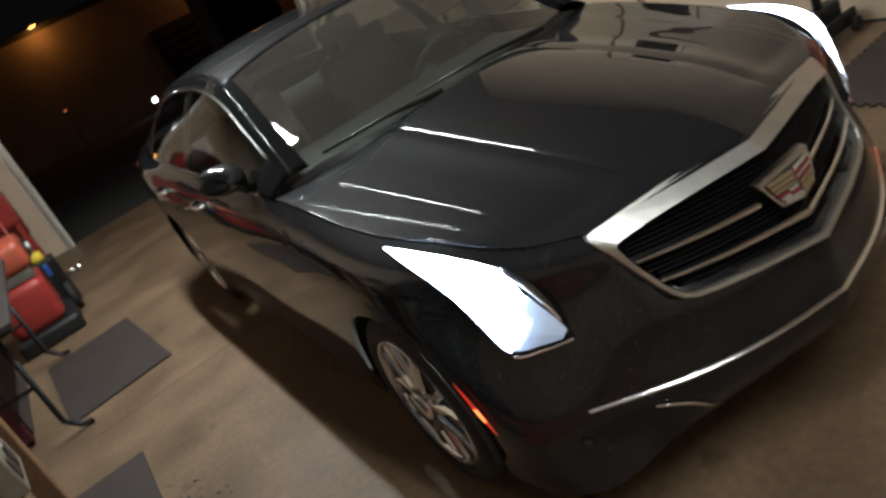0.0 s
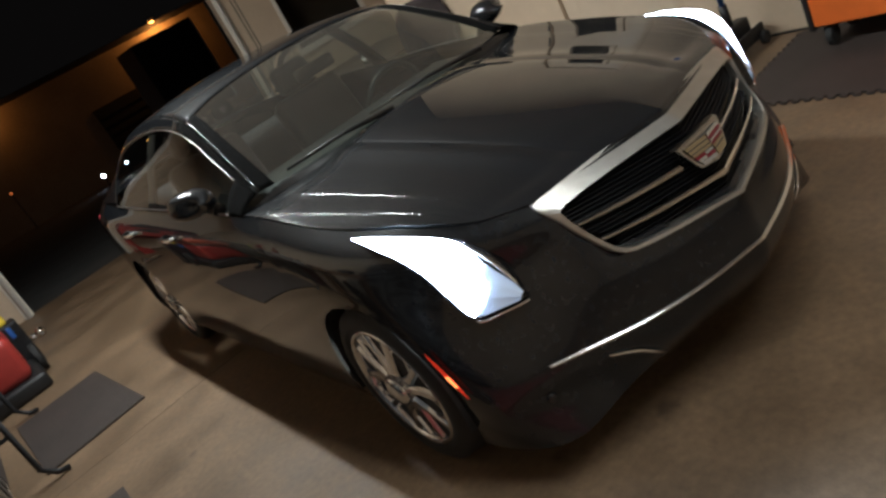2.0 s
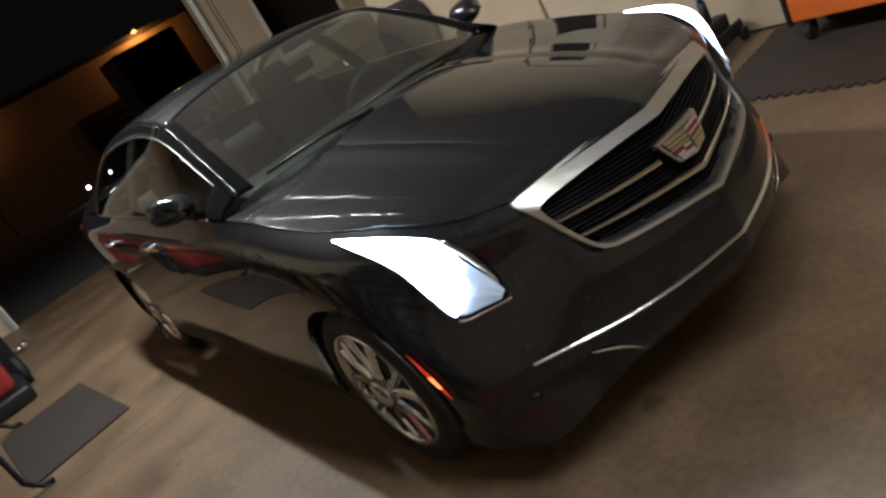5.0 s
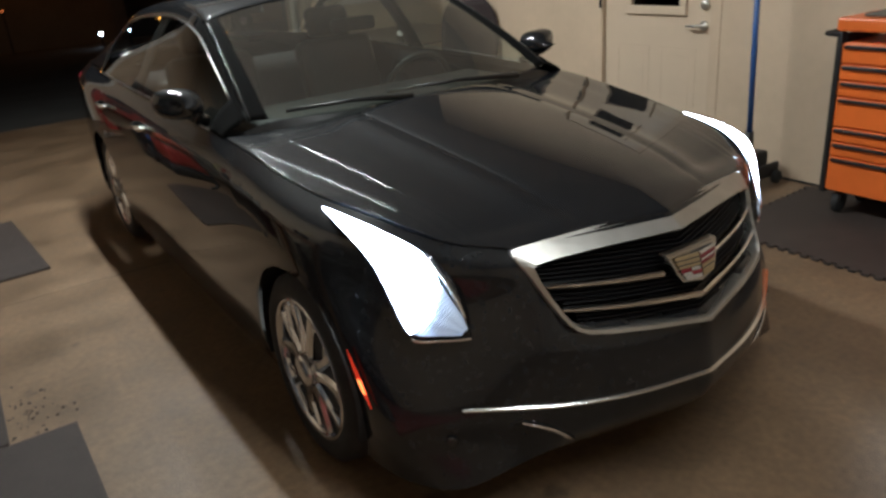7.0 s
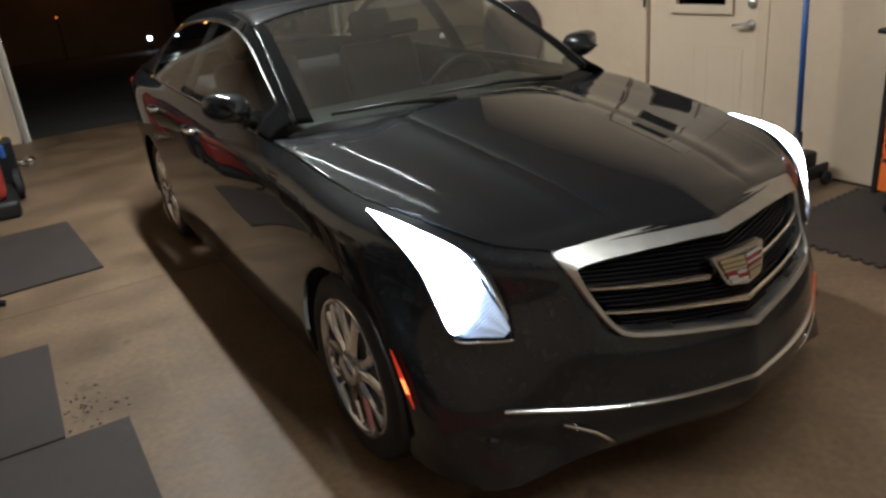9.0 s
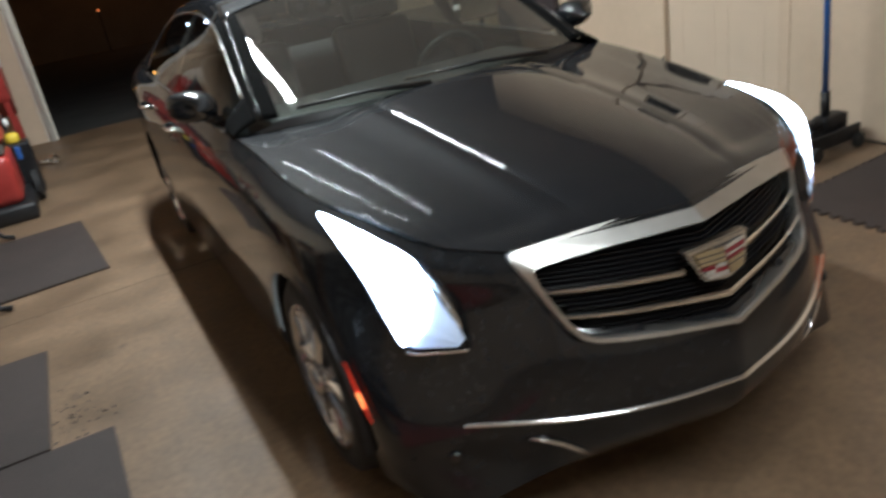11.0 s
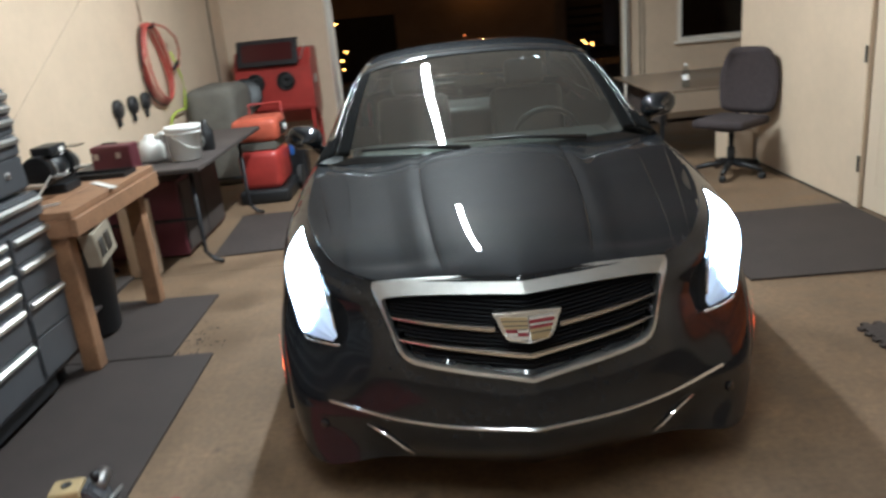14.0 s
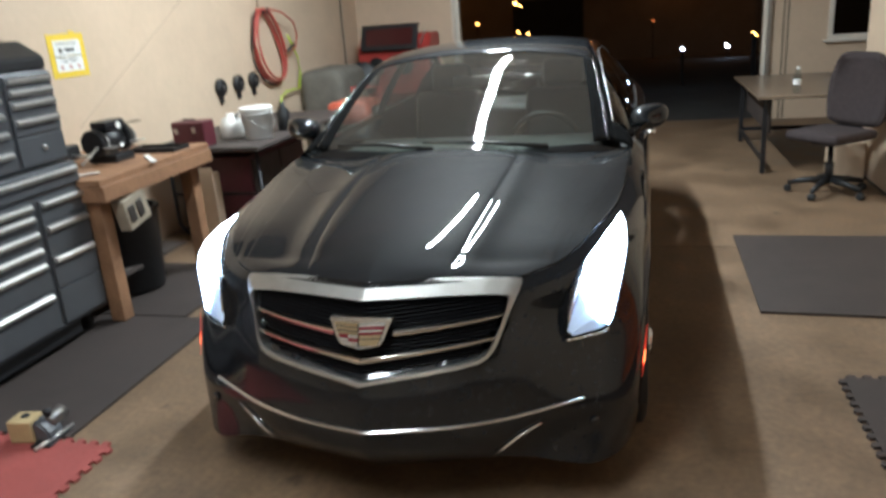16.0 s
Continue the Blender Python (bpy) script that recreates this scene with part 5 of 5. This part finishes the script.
for y in (4.325, 4.652, 4.957):
    wall_holder(y)
tagged(mesh_ob("wall_cable", tube(bmesh.new(), [(XL + .004, 2.45, 1.02), (XL + .004, 3.0, 1.33), (XL + .004, 3.6, 1.66), (XL + .004, 4.5, 2.15)], .004, 6), M["cable"]), "thin pale cable running up the wall", "cable")
tagged(mesh_ob("wall_cable", tube(bmesh.new(), [(XL + .012, 5.29, 1.765), (XL + .012, 5.27, 2.2), (XL + .012, 5.26, CEIL - .01)], .008, 8), M["cable"], True), "pale cord running up the wall above the hose hook", "cable")
# upright joint of the wall, added as a thin dark rod
tagged(mesh_ob("wall_joint", tube(bmesh.new(), [(XL + .009, 7.545, .5), (XL + .009, 7.55, 1.4), (XL + .009, 7.58, 2.1), (XL + .009, 7.6, CEIL - .01)], .0085, 8), M["ink"], True), "dark upright wall joint by the corner, built as a thin rod", "cable")


# ---- machines in the far corner ----
def blast_cabinet():
    t = thing("blast_cabinet", (-2.15, 7.6, 0), "red sandblasting cabinet with a dark viewing window, on legs", "blast cabinet")
    x0, x1 = -2.68, -1.73
    bm = bmesh.new()
    prism(bm, [(x0, 7.46, .60), (x0, 7.46, 1.12), (x0, 7.62, 1.33), (x0, 8.05, 1.33), (x0, 8.05, .60), (x0, 7.80, .40)], (x1 - x0, 0, 0))
    bmesh.ops.bevel(bm, geom=bm.edges[:], offset=.015, segments=2, affect="EDGES")
    part("body", bm, M["red"], t)
    tilt = pose(-2.24, 7.405, 1.15, -26, 0, 0)
    lid = part("window_lid", bx(-.375, .375, -.025, .025, 0, .335, bevel=.012, m=tilt), M["iron"], t, "dark hinged window lid")
    # the red reflection in the window is put into the pane's colour
    part("pane", bx(-.31, .31, -.032, -.026, .06, .28, m=tilt), M["red_reflection"], lid, "dark viewing pane with a reddish reflection in its colour")
    part("hinge", rod((-2.62, 7.58, 1.45), (-1.86, 7.58, 1.45), .014), M["iron"], lid)
    part("lid_stay", rod((-1.845, 7.46, 1.20), (-1.80, 7.62, 1.36), .010), M["alu"], t)
    for x in (-2.43, -2.055):
        g = part("arm_port", lathe(bmesh.new(), [(.105, 0), (.115, .02), (.10, .035), (.088, .02), (.085, -.03)], 28, pose(x, 7.458, .955, 90, 0, 0)), M["black"], t, "black arm port", True)
        part("glove", lathe(bmesh.new(), [(.085, .006), (.06, .016), (.03, .004), (.004, .002)], 24, pose(x, 7.455, .955, 90, 0, 0)), M["rubber"], g, "black rubber glove pushed inside", True)
    part("hopper_rail", bx(x0 + .06, x1 - .06, 7.448, 7.462, .62, .66), M["red"], t)
    for x in (x0 + .05, x1 - .05):
        for y in (7.52, 7.98):
            part("leg", bx(x - .025, x + .025, y - .025, y + .025, .001, .70), M["red"], t)
    part("side_latch", bx(x1 + .001, x1 + .03, 7.6, 7.66, .9, 1.0, bevel=.005), M["alu"], t)


blast_cabinet()


def engine_machine():
    t = thing("air_compressor", (-1.95, 5.35, 0), "red and orange portable compressor with black feet", "compressor")
    part("tank", bx(-2.16, -1.76, 5.02, 5.60, .12, .50, bevel=.07, seg=4), M["red"], t, "red rounded tank", True)
    part("band", bx(-2.14, -1.78, 5.06, 5.52, .50, .575, bevel=.01), M["greycloth"], t, "grey middle band")
    part("shroud", bx(-2.18, -1.74, 5.04, 5.54, .576, .80, bevel=.06, seg=4), M["redorange"], t, "orange red shroud", True)
    part("panel", bx(-1.738, -1.725, 5.16, 5.42, .62, .74, bevel=.006), M["black"], t)
    part("base_tray", bx(-2.18, -1.70, 4.96, 5.66, .002, .13, bevel=.03, seg=3), M["black"], t, "black base", True)
    part("wheel", lathe(bmesh.new(), [(.10, -.025), (.12, -.02), (.12, .02), (.10, .025)], 28, pose(-1.675, 5.56, .122, 0, 90, 0)), M["rubber"], t, "black wheel")
    part("gauge", lathe(bmesh.new(), [(.03, 0), (.032, .02), (.025, .024)], 20, pose(-1.725, 5.30, .68, 0, 90, 0)), M["white"], t)
    part("handle", tube(bmesh.new(), [(-2.12, 5.58, .5), (-2.12, 5.66, .88), (-1.80, 5.66, .88), (-1.80, 5.58, .5)], .014, 10), M["red"], t, "", True)
    part("cable_plug", bx(-1.74, -1.70, 5.46, 5.52, .36, .46, bevel=.01), M["blue"], t, "blue plug")


engine_machine()
t = thing("fluid_can", (-1.74, 5.86, 0), "dark green can with a yellow cap beside the compressor", "can")
part("body", bx(-1.86, -1.64, 5.76, 5.98, .001, .44, bevel=.02, seg=3), M["iron"], t)
part("cap", lathe(bmesh.new(), [(.05, 0), (.055, .01), (.05, .07), (.03, .08)], 20, pose(-1.75, 5.87, .44)), M["yellow"], t, "yellow cap", True)
part("grip", tube(bmesh.new(), [(-1.82, 5.80, .44), (-1.82, 5.80, .50), (-1.82, 5.94, .50), (-1.82, 5.94, .44)], .01, 8), M["black"], t, "", True)
t = thing("covered_machine", (-2.6, 6.35, 0), "bulky machine under a dull grey cover", "machine")
bm = bx(-2.88, -2.34, 5.95, 6.80, .002, 1.06, bevel=.12, seg=4)
bmesh.ops.subdivide_edges(bm, edges=bm.edges[:], cuts=2, use_grid_fill=True)
for v in bm.verts:
    if v.co.z > .05:
        k = noise.noise(v.co * 3.1)
        v.co += Vector((.02 * k, .02 * noise.noise(v.co * 2.3 + Vector((3, 0, 0))), .02 * k))
part("cover", bm, M["greycloth"], t, "", True)
t = thing("shop_fan", (-2.2, 6.95, 0), "black drum fan on a floor stand", "fan")
part("drum", lathe(bmesh.new(), [(.17, -.08), (.19, -.07), (.19, .07), (.17, .08), (.05, .085)], 28, pose(-2.45, 6.95, .86, 70, 0, 15)), M["black"], t, "", True)
part("stand", tube(bmesh.new(), [(-2.45, 6.98, .001), (-2.45, 6.98, .75)], .025, 10), M["iron"], t, "", True)
t = thing("chrome_fitting", (-1.54, 6.84, 0), "small shiny chrome fitting lying on the floor", "fitting")
part("cup", lathe(bmesh.new(), [(.045, .001), (.055, .02), (.05, .06), (.02, .085)], 20, pose(-1.54, 6.84, 0)), M["bright"], t, "", True)
part("stem", tube(bmesh.new(), [(-1.56, 6.84, .03), (-1.66, 6.88, .035), (-1.70, 6.90, .03)], [.03, .025, .02], 12), M["bright"], t, "", True)
t = thing("orange_tank", (-2.75, 7.05, 0), "orange gas bottle in the corner", "gas bottle")
part("bottle", lathe(bmesh.new(), [(.11, .001), (.12, .02), (.12, .62), (.09, .72), (.04, .76), (.035, .82)], 28, pose(-2.74, 7.0, 0)), M["redorange"], t, "", True)


# ---- small tool on the floor by the red mat ----
t = thing("floor_tool", (-1.64, .30, .013), "small grey power tool with a tan box lying on a mat", "power tool")
mm = pose(-1.675, .305, .013, 0, 0, 8)
bo = part("tan_box", bx(-.055, .055, -.05, .05, .001, .10, bevel=.007, m=mm), M["tan"], t, "tan plastic box")
part("socket", lathe(bmesh.new(), [(.018, .0), (.020, .003), (.012, .004), (.010, .001)], 16, mm @ pose(.0, .005, .10)), M["black"], bo, "dark round socket", True)
bm = bmesh.new()
prism(bm, [tuple(mm @ Vector(p)) for p in ((.057, -.045, .012), (.135, -.055, .012), (.125, -.05, .055), (.085, -.045, .095), (.057, -.045, .095))], tuple(mm.to_3x3() @ Vector((0, .10, 0))))
bmesh.ops.bevel(bm, geom=bm.edges[:], offset=.008, segments=2, affect="EDGES")
part("body", bm, M["steel_grey"], t)
part("motor", lathe(bmesh.new(), [(.02, -.06), (.030, -.05), (.030, .04), (.02, .05)], 20, mm @ pose(.10, .05, .07, 90, 0, 0)), M["disc"], t, "", True)
part("foot_bar", rod((-1.560, .205, .024), (-1.530, .400, .030), .008), M["alu"], t, "steel foot bar", True)
part("sole", bx(.060, .150, -.085, .075, .001, .010, bevel=.003, m=mm), M["black"], t)
part("knob", lathe(bmesh.new(), [(.010, -.02), (.016, .0), (.018, .012), (.008, .02)], 16, mm @ pose(.10, .01, .115)), M["black"], t, "", True)


# ---- east side: jack, cart, chair, desk ----
def floor_jack():
    t = thing("floor_jack", (2.45, 1.57, 0), "black trolley jack with a tall blue handle, by the wall", "floor jack")
    for y in (1.48, 1.66):
        part("side_rail", bx(2.20, 2.64, y - .012, y + .012, .045, .13, bevel=.008), M["iron"], t)
    part("lift_arm", tube(bmesh.new(), [(2.56, 1.57, .13), (2.38, 1.57, .17), (2.27, 1.57, .16)], [.05, .035, .03], 10), M["iron"], t, "", True)
    part("saddle", lathe(bmesh.new(), [(.05, 0), (.058, .012), (.058, .022), (.045, .024)], 20, pose(2.27, 1.57, .185)), M["iron"], t)
    part("pump", bx(2.40, 2.60, 1.52, 1.62, .06, .20, bevel=.02), M["iron"], t)
    for x in (2.24, 2.59):
        for y in (1.45, 1.69):
            part("wheel", lathe(bmesh.new(), [(.035, -.016), (.042, -.012), (.042, .012), (.035, .016)], 18, pose(x, y, .043, 90, 0, 0)), M["rubber"], t)
    part("socket", rod((2.46, 1.57, .18), (2.455, 1.573, .34), .026), M["iron"], t, "", True)
    part("handle", rod((2.455, 1.573, .33), (2.44, 1.59, 1.32), .017), M["blue"], t, "blue steel handle", True)


floor_jack()


def tool_cart():
    x0, x1, y0, y1 = 2.285, 2.66, .22, 1.0
    t = thing("tool_cart", (2.47, .6, 0), "orange rolling tool cart with black drawer pulls", "tool cart")
    part("body", bx(x0 + .02, x1, y0 + .03, y1 - .03, .135, .93, bevel=.008), M["orange"], t)
    for y in (y0, y1 - .03):
        part("corner_post", bx(x0, x0 + .05, y, y + .03, .12, .985, bevel=.008), M["black"], t, "black corner guard")
        part("end_panel", bx(x0 + .052, x1, y + (.004 if y < .5 else .0), y + (.028 if y < .5 else .026), .12, .97, bevel=.004), M["black"], t)
    part("tray", bx(x0 - .005, x1 + .005, y0 - .005, y1 + .005, .987, 1.055, bevel=.012), M["orange"], t)
    hs = [(.83, .925), (.745, .82), (.66, .735), (.50, .65), (.42, .49), (.34, .41), (.145, .33)]
    for za, zb in hs:
        d = part("drawer", bx(x0 + .004, x0 + .019, y0 + .035, y1 - .035, za, zb, bevel=.004), M["orange"], t)
        part("pull", bx(x0 - .012, x0 + .003, y0 + .05, y1 - .05, zb - .022, zb - .004, bevel=.004), M["black"], d, "black drawer pull")
    part("push_handle", tube(bmesh.new(), [(x0 + .06, y1, .96), (x0 + .06, y1 + .085, .965), (x1 - .06, y1 + .085, .965), (x1 - .06, y1, .96)], .014, 10), M["black"], t, "", True)
    part("badge", bx(x0 - .0065, x0 - .0052, .30, .42, 1.005, 1.04), M["ink"], t, "dark plain badge")
    for x in (x0 + .06, x1 - .07):
        for y in (y0 + .1, y1 - .09):
            c = part("caster", lathe(bmesh.new(), [(.045, -.02), (.055, -.014), (.055, .014), (.045, .02)], 20, pose(x, y, .068, 90, 0, 0)), M["rubber"], t, "black caster")
            part("fork", bx(x - .028, x + .028, y - .026, y + .026, .095, .119), M["iron"], c)
    part("cloth", bx(x0 + .05, x1 - .08, .5, .9, 1.056, 1.075, bevel=.008), M["greycloth"], t, "grey rag on the tray")


tool_cart()


def office_chair():
    x, y = 2.30, 4.38
    t = thing("office_chair", (x, y, 0), "dark fabric office chair on a black star base", "chair")
    for k in range(5):
        a = math.radians(72 * k - 18)
        dx, dy = math.cos(a), math.sin(a)
        part("base_arm", tube(bmesh.new(), [(x + .03 * dx, y + .03 * dy, .115), (x + .17 * dx, y + .17 * dy, .10), (x + .29 * dx, y + .29 * dy, .075)], [.03, .024, .018], 8), M["black"], t, "", True)
        part("caster", lathe(bmesh.new(), [(.022, -.024), (.029, -.018), (.029, .018), (.022, .024)], 16, pose(x + .29 * dx, y + .29 * dy, .030, 90, 0, math.degrees(a))), M["rubber"], t)
    part("column", lathe(bmesh.new(), [(.034, .09), (.034, .25), (.022, .255), (.022, .40)], 18, pose(x, y, 0)), M["iron"], t, "", True)
    part("mechanism", bx(x - .12, x + .12, y - .09, y + .09, .395, .43, bevel=.01), M["black"], t)
    part("seat", bx(x - .25, x + .22, y - .24, y + .24, .432, .51, bevel=.036, seg=4), M["fabric"], t, "", True)
    part("back_support", tube(bmesh.new(), [(x + .10, y, .405), (x + .27, y, .40), (x + .31, y, .50), (x + .29, y, .70)], [.02, .02, .02, .016], 8), M["black"], t, "", True)
    bm = bmesh.new()
    P = []
    for v in np.linspace(0, 1, 12):
        row = []
        for u in np.linspace(-1, 1, 13):
            w = .265 * (1 - .30 * abs(2 * v - .85) ** 3.0 if v > .42 else 1 - .16 * (1 - v / .42) ** 2)
            row.append((x + .245 + .05 * u * u * -1 + .03 * v + .02 * math.sin(math.pi * v), y + u * w, .505 + .56 * v - .05 * u ** 4 * (v - .5) * 2))
        P.append(row)
    grid_faces(bm, P)
    thick(bm, -.05)
    bmesh.ops.bevel(bm, geom=[e for e in bm.edges if e.is_manifold and e.calc_face_angle(0) > 1.0], offset=.014, segments=3, affect="EDGES")
    part("backrest", bm, M["fabric"], t, "", True)
    t.rotation_euler = (0, 0, radians(38))


office_chair()


def desk():
    t = thing("desk", (2.6, 5.9, 0), "brown wooden desk with black metal legs by the wall", "desk")
    part("desktop", bx(1.84, 3.35, 5.03, 6.75, .665, .69, bevel=.006), M["deskglass"], t)
    for x, y in ((1.92, 5.12), (3.27, 5.26), (1.92, 6.66), (3.27, 6.66)):
        part("leg", bx(x - .02, x + .02, y - .02, y + .02, .001, .664, bevel=.004), M["iron"], t)
    part("crossbar", bx(1.93, 3.26, 6.65, 6.67, .12, .16), M["iron"], t)
    part("modesty_panel", bx(1.96, 1.98, 5.16, 6.6, .35, .64), M["darkwood"], t)
    part("foot_rail", bx(1.91, 1.93, 5.14, 6.64, .10, .14), M["iron"], t)


desk()
t = thing("water_bottle", (2.18, 5.22, .69), "clear plastic water bottle standing on the desk", "bottle")
part("body", lathe(bmesh.new(), [(.026, .001), (.032, .006), (.033, .05), (.030, .06), (.033, .07), (.033, .10), (.030, .11), (.033, .12), (.032, .15), (.020, .185), (.013, .20), (.013, .206)], 20, pose(2.18, 5.22, .69)), M["pet"], t, "", True)
part("cap", lathe(bmesh.new(), [(.015, .206), (.0155, .21), (.0155, .222), (.013, .225), (.001, .225)], 16, pose(2.18, 5.22, .69)), M["white"], t, "white screw cap", True)
part("paper_band", lathe(bmesh.new(), [(.0342, .072), (.0342, .118)], 20, pose(2.18, 5.22, .69)), M["paper"], t, "white paper band")
t = thing("cardboard_box", (2.55, 4.75, 0), "pale cardboard box by the wall behind the chair", "box")
part("carton", bx(2.42, 2.66, 4.78, 5.08, .001, .30, bevel=.006), M["wall"], t)
part("flap", bx(2.42, 2.66, 4.78, 4.92, .302, .308), M["wall"], t)


# ---- outside in the dark ----
def far_building():
    t = thing("far_building", (-6, 49, fall(49)), "long low building across the lot under orange lamps", "building")
    part("wall", bx(-30, 17.2, 45, 53, -3.2, 4.05), M["far_wall"], t)
    part("roof", bx(-30.4, 17.6, 44.5, 53.5, 4.06, 4.35, bevel=.05), M["dark_roof"], t)
    for x in (-24, -15, -6.5, 8.0):
        d = part("roller_door", bx(x, x + 4.2, 44.9, 44.99, -2.1, 1.6), M["dark_roof"], t)
        for k in range(7):
            part("slat", bx(x, x + 4.2, 44.86, 44.895, -2.0 + k * .5, -1.95 + k * .5), M["dark_roof"], d)
    for x in (13.6, 2.9, -12.0):
        l = part("wall_lamp", bx(x - .18, x + .18, 44.40, 44.98, 4.36, 4.54, bevel=.03), M["iron"], t)
        part("bulb", bx(x - .13, x + .13, 44.42, 44.90, 4.30, 4.358), M["sodium"], l, "glowing orange bulb")
        la = bpy.data.lights.new("wall_lamp_glow", "POINT")
        la.energy, la.color, la.shadow_soft_size = 190 if x > 9 else 40, (1.0, .36, .07), .08
        new("wall_lamp_glow", la).location = (x, 44.1, 3.9)


far_building()
G = fall(30)
t = thing("box_trailer", (8.9, 31, G), "dark box trailer parked across the lot", "trailer")
part("box_body", bx(7.5, 10.25, 30, 32.6, G + .7, G + 4.25, bevel=.05), M["dark_roof"], t)
part("corner_rail", bx(10.20, 10.262, 29.96, 29.998, G + .7, G + 4.2), M["alu"], t, "pale metal corner rail")
part("drawbar", bx(6.5, 7.49, 31.2, 31.4, G + .55, G + .72, bevel=.02), M["iron"], t)
part("prop_leg", rod((6.6, 31.3, G + .001), (6.6, 31.3, G + .6), .05), M["iron"], t)
for x in (8.4, 9.35):
    w = part("wheel", lathe(bmesh.new(), [(.38, -.12), (.45, -.1), (.45, .1), (.38, .12)], 24, pose(x, 30.1, G + .45, 90, 0, 0)), M["rubber"], t)
    part("hub", lathe(bmesh.new(), [(.15, 0), (.16, .02), (.1, .03)], 16, pose(x, 29.98, G + .45, 90, 0, 0)), M["disc"], w)


def lot_lamp(x, y, z, r, material, label, category):
    """A small lamp on a thin post."""
    g = fall(y)
    t = thing("lot_lamp", (x, y, g), label, category, "lamps across the lot")
    part("post", rod((x, y, g + .001), (x, y, z - r * .9), .03), M["iron"], t)
    part("head", lathe(bmesh.new(), [(r * .45, -r * .9), (r * .9, -r * .45), (r, 0), (r * .9, r * .45), (r * .45, r * .9)], 14, pose(x, y, z)), material, t, "glowing lamp head", True)


for x, y, z, r in ((4.88, 36, -1.07, .085), (1.75, 15, .41, .028)):
    lot_lamp(x, y, z, r, M["whitelamp"], "small white lamp on a low post", "lot lamp")
for x, z in ((-5.57, 1.5), (-5.32, 1.36), (-5.44, -.02), (-5.18, -.57), (-5.15, -1.02), (-4.9, -.12), (-7.7, .58), (8.5, -.95)):
    lot_lamp(x, 40, z, .10 if z > 1.45 else .06, M["sodium"], "small orange lamp on a post", "lot lamp")
# added lamps that stand in for two orange reflections in the alcove window
for x, z in ((3.13, .67), (3.18, .61)):
    lot_lamp(x, 15, z, .022, M["sodium"], "small orange lamp on a post", "lot lamp")
lot_lamp(1.6, 40, .14, .06, M["amber"], "small dim amber lamp on a post", "lot lamp")

# crumbs of dirt by the mats
rng = random.Random(5)
bm = bmesh.new()
for k in range(46):
    x, y, r = rng.gauss(-1.65, .06), rng.gauss(1.77, .11), rng.uniform(.003, .010)
    vs = [bm.verts.new((x + r * math.cos(a) * rng.uniform(.6, 1.2), y + r * math.sin(a) * rng.uniform(.6, 1.2), .001)) for a in np.linspace(0, 2 * math.pi, 7)[:-1]]
    top = bm.verts.new((x, y, .001 + r * .6))
    for i in range(6):
        bm.faces.new((vs[i], vs[(i + 1) % 6], top))
tagged(mesh_ob("dirt_crumbs", bm, M["rubber"], False), "dark crumbs of dirt scattered on the concrete", "dirt", kind="stuff")
tagged(mesh_ob("floor_joint", bx(-2.89, 2.69, 2.994, 2.999, .0002, .0015), M["joint"], False), "thin dark saw cut across the concrete", "floor joint", kind="structure")
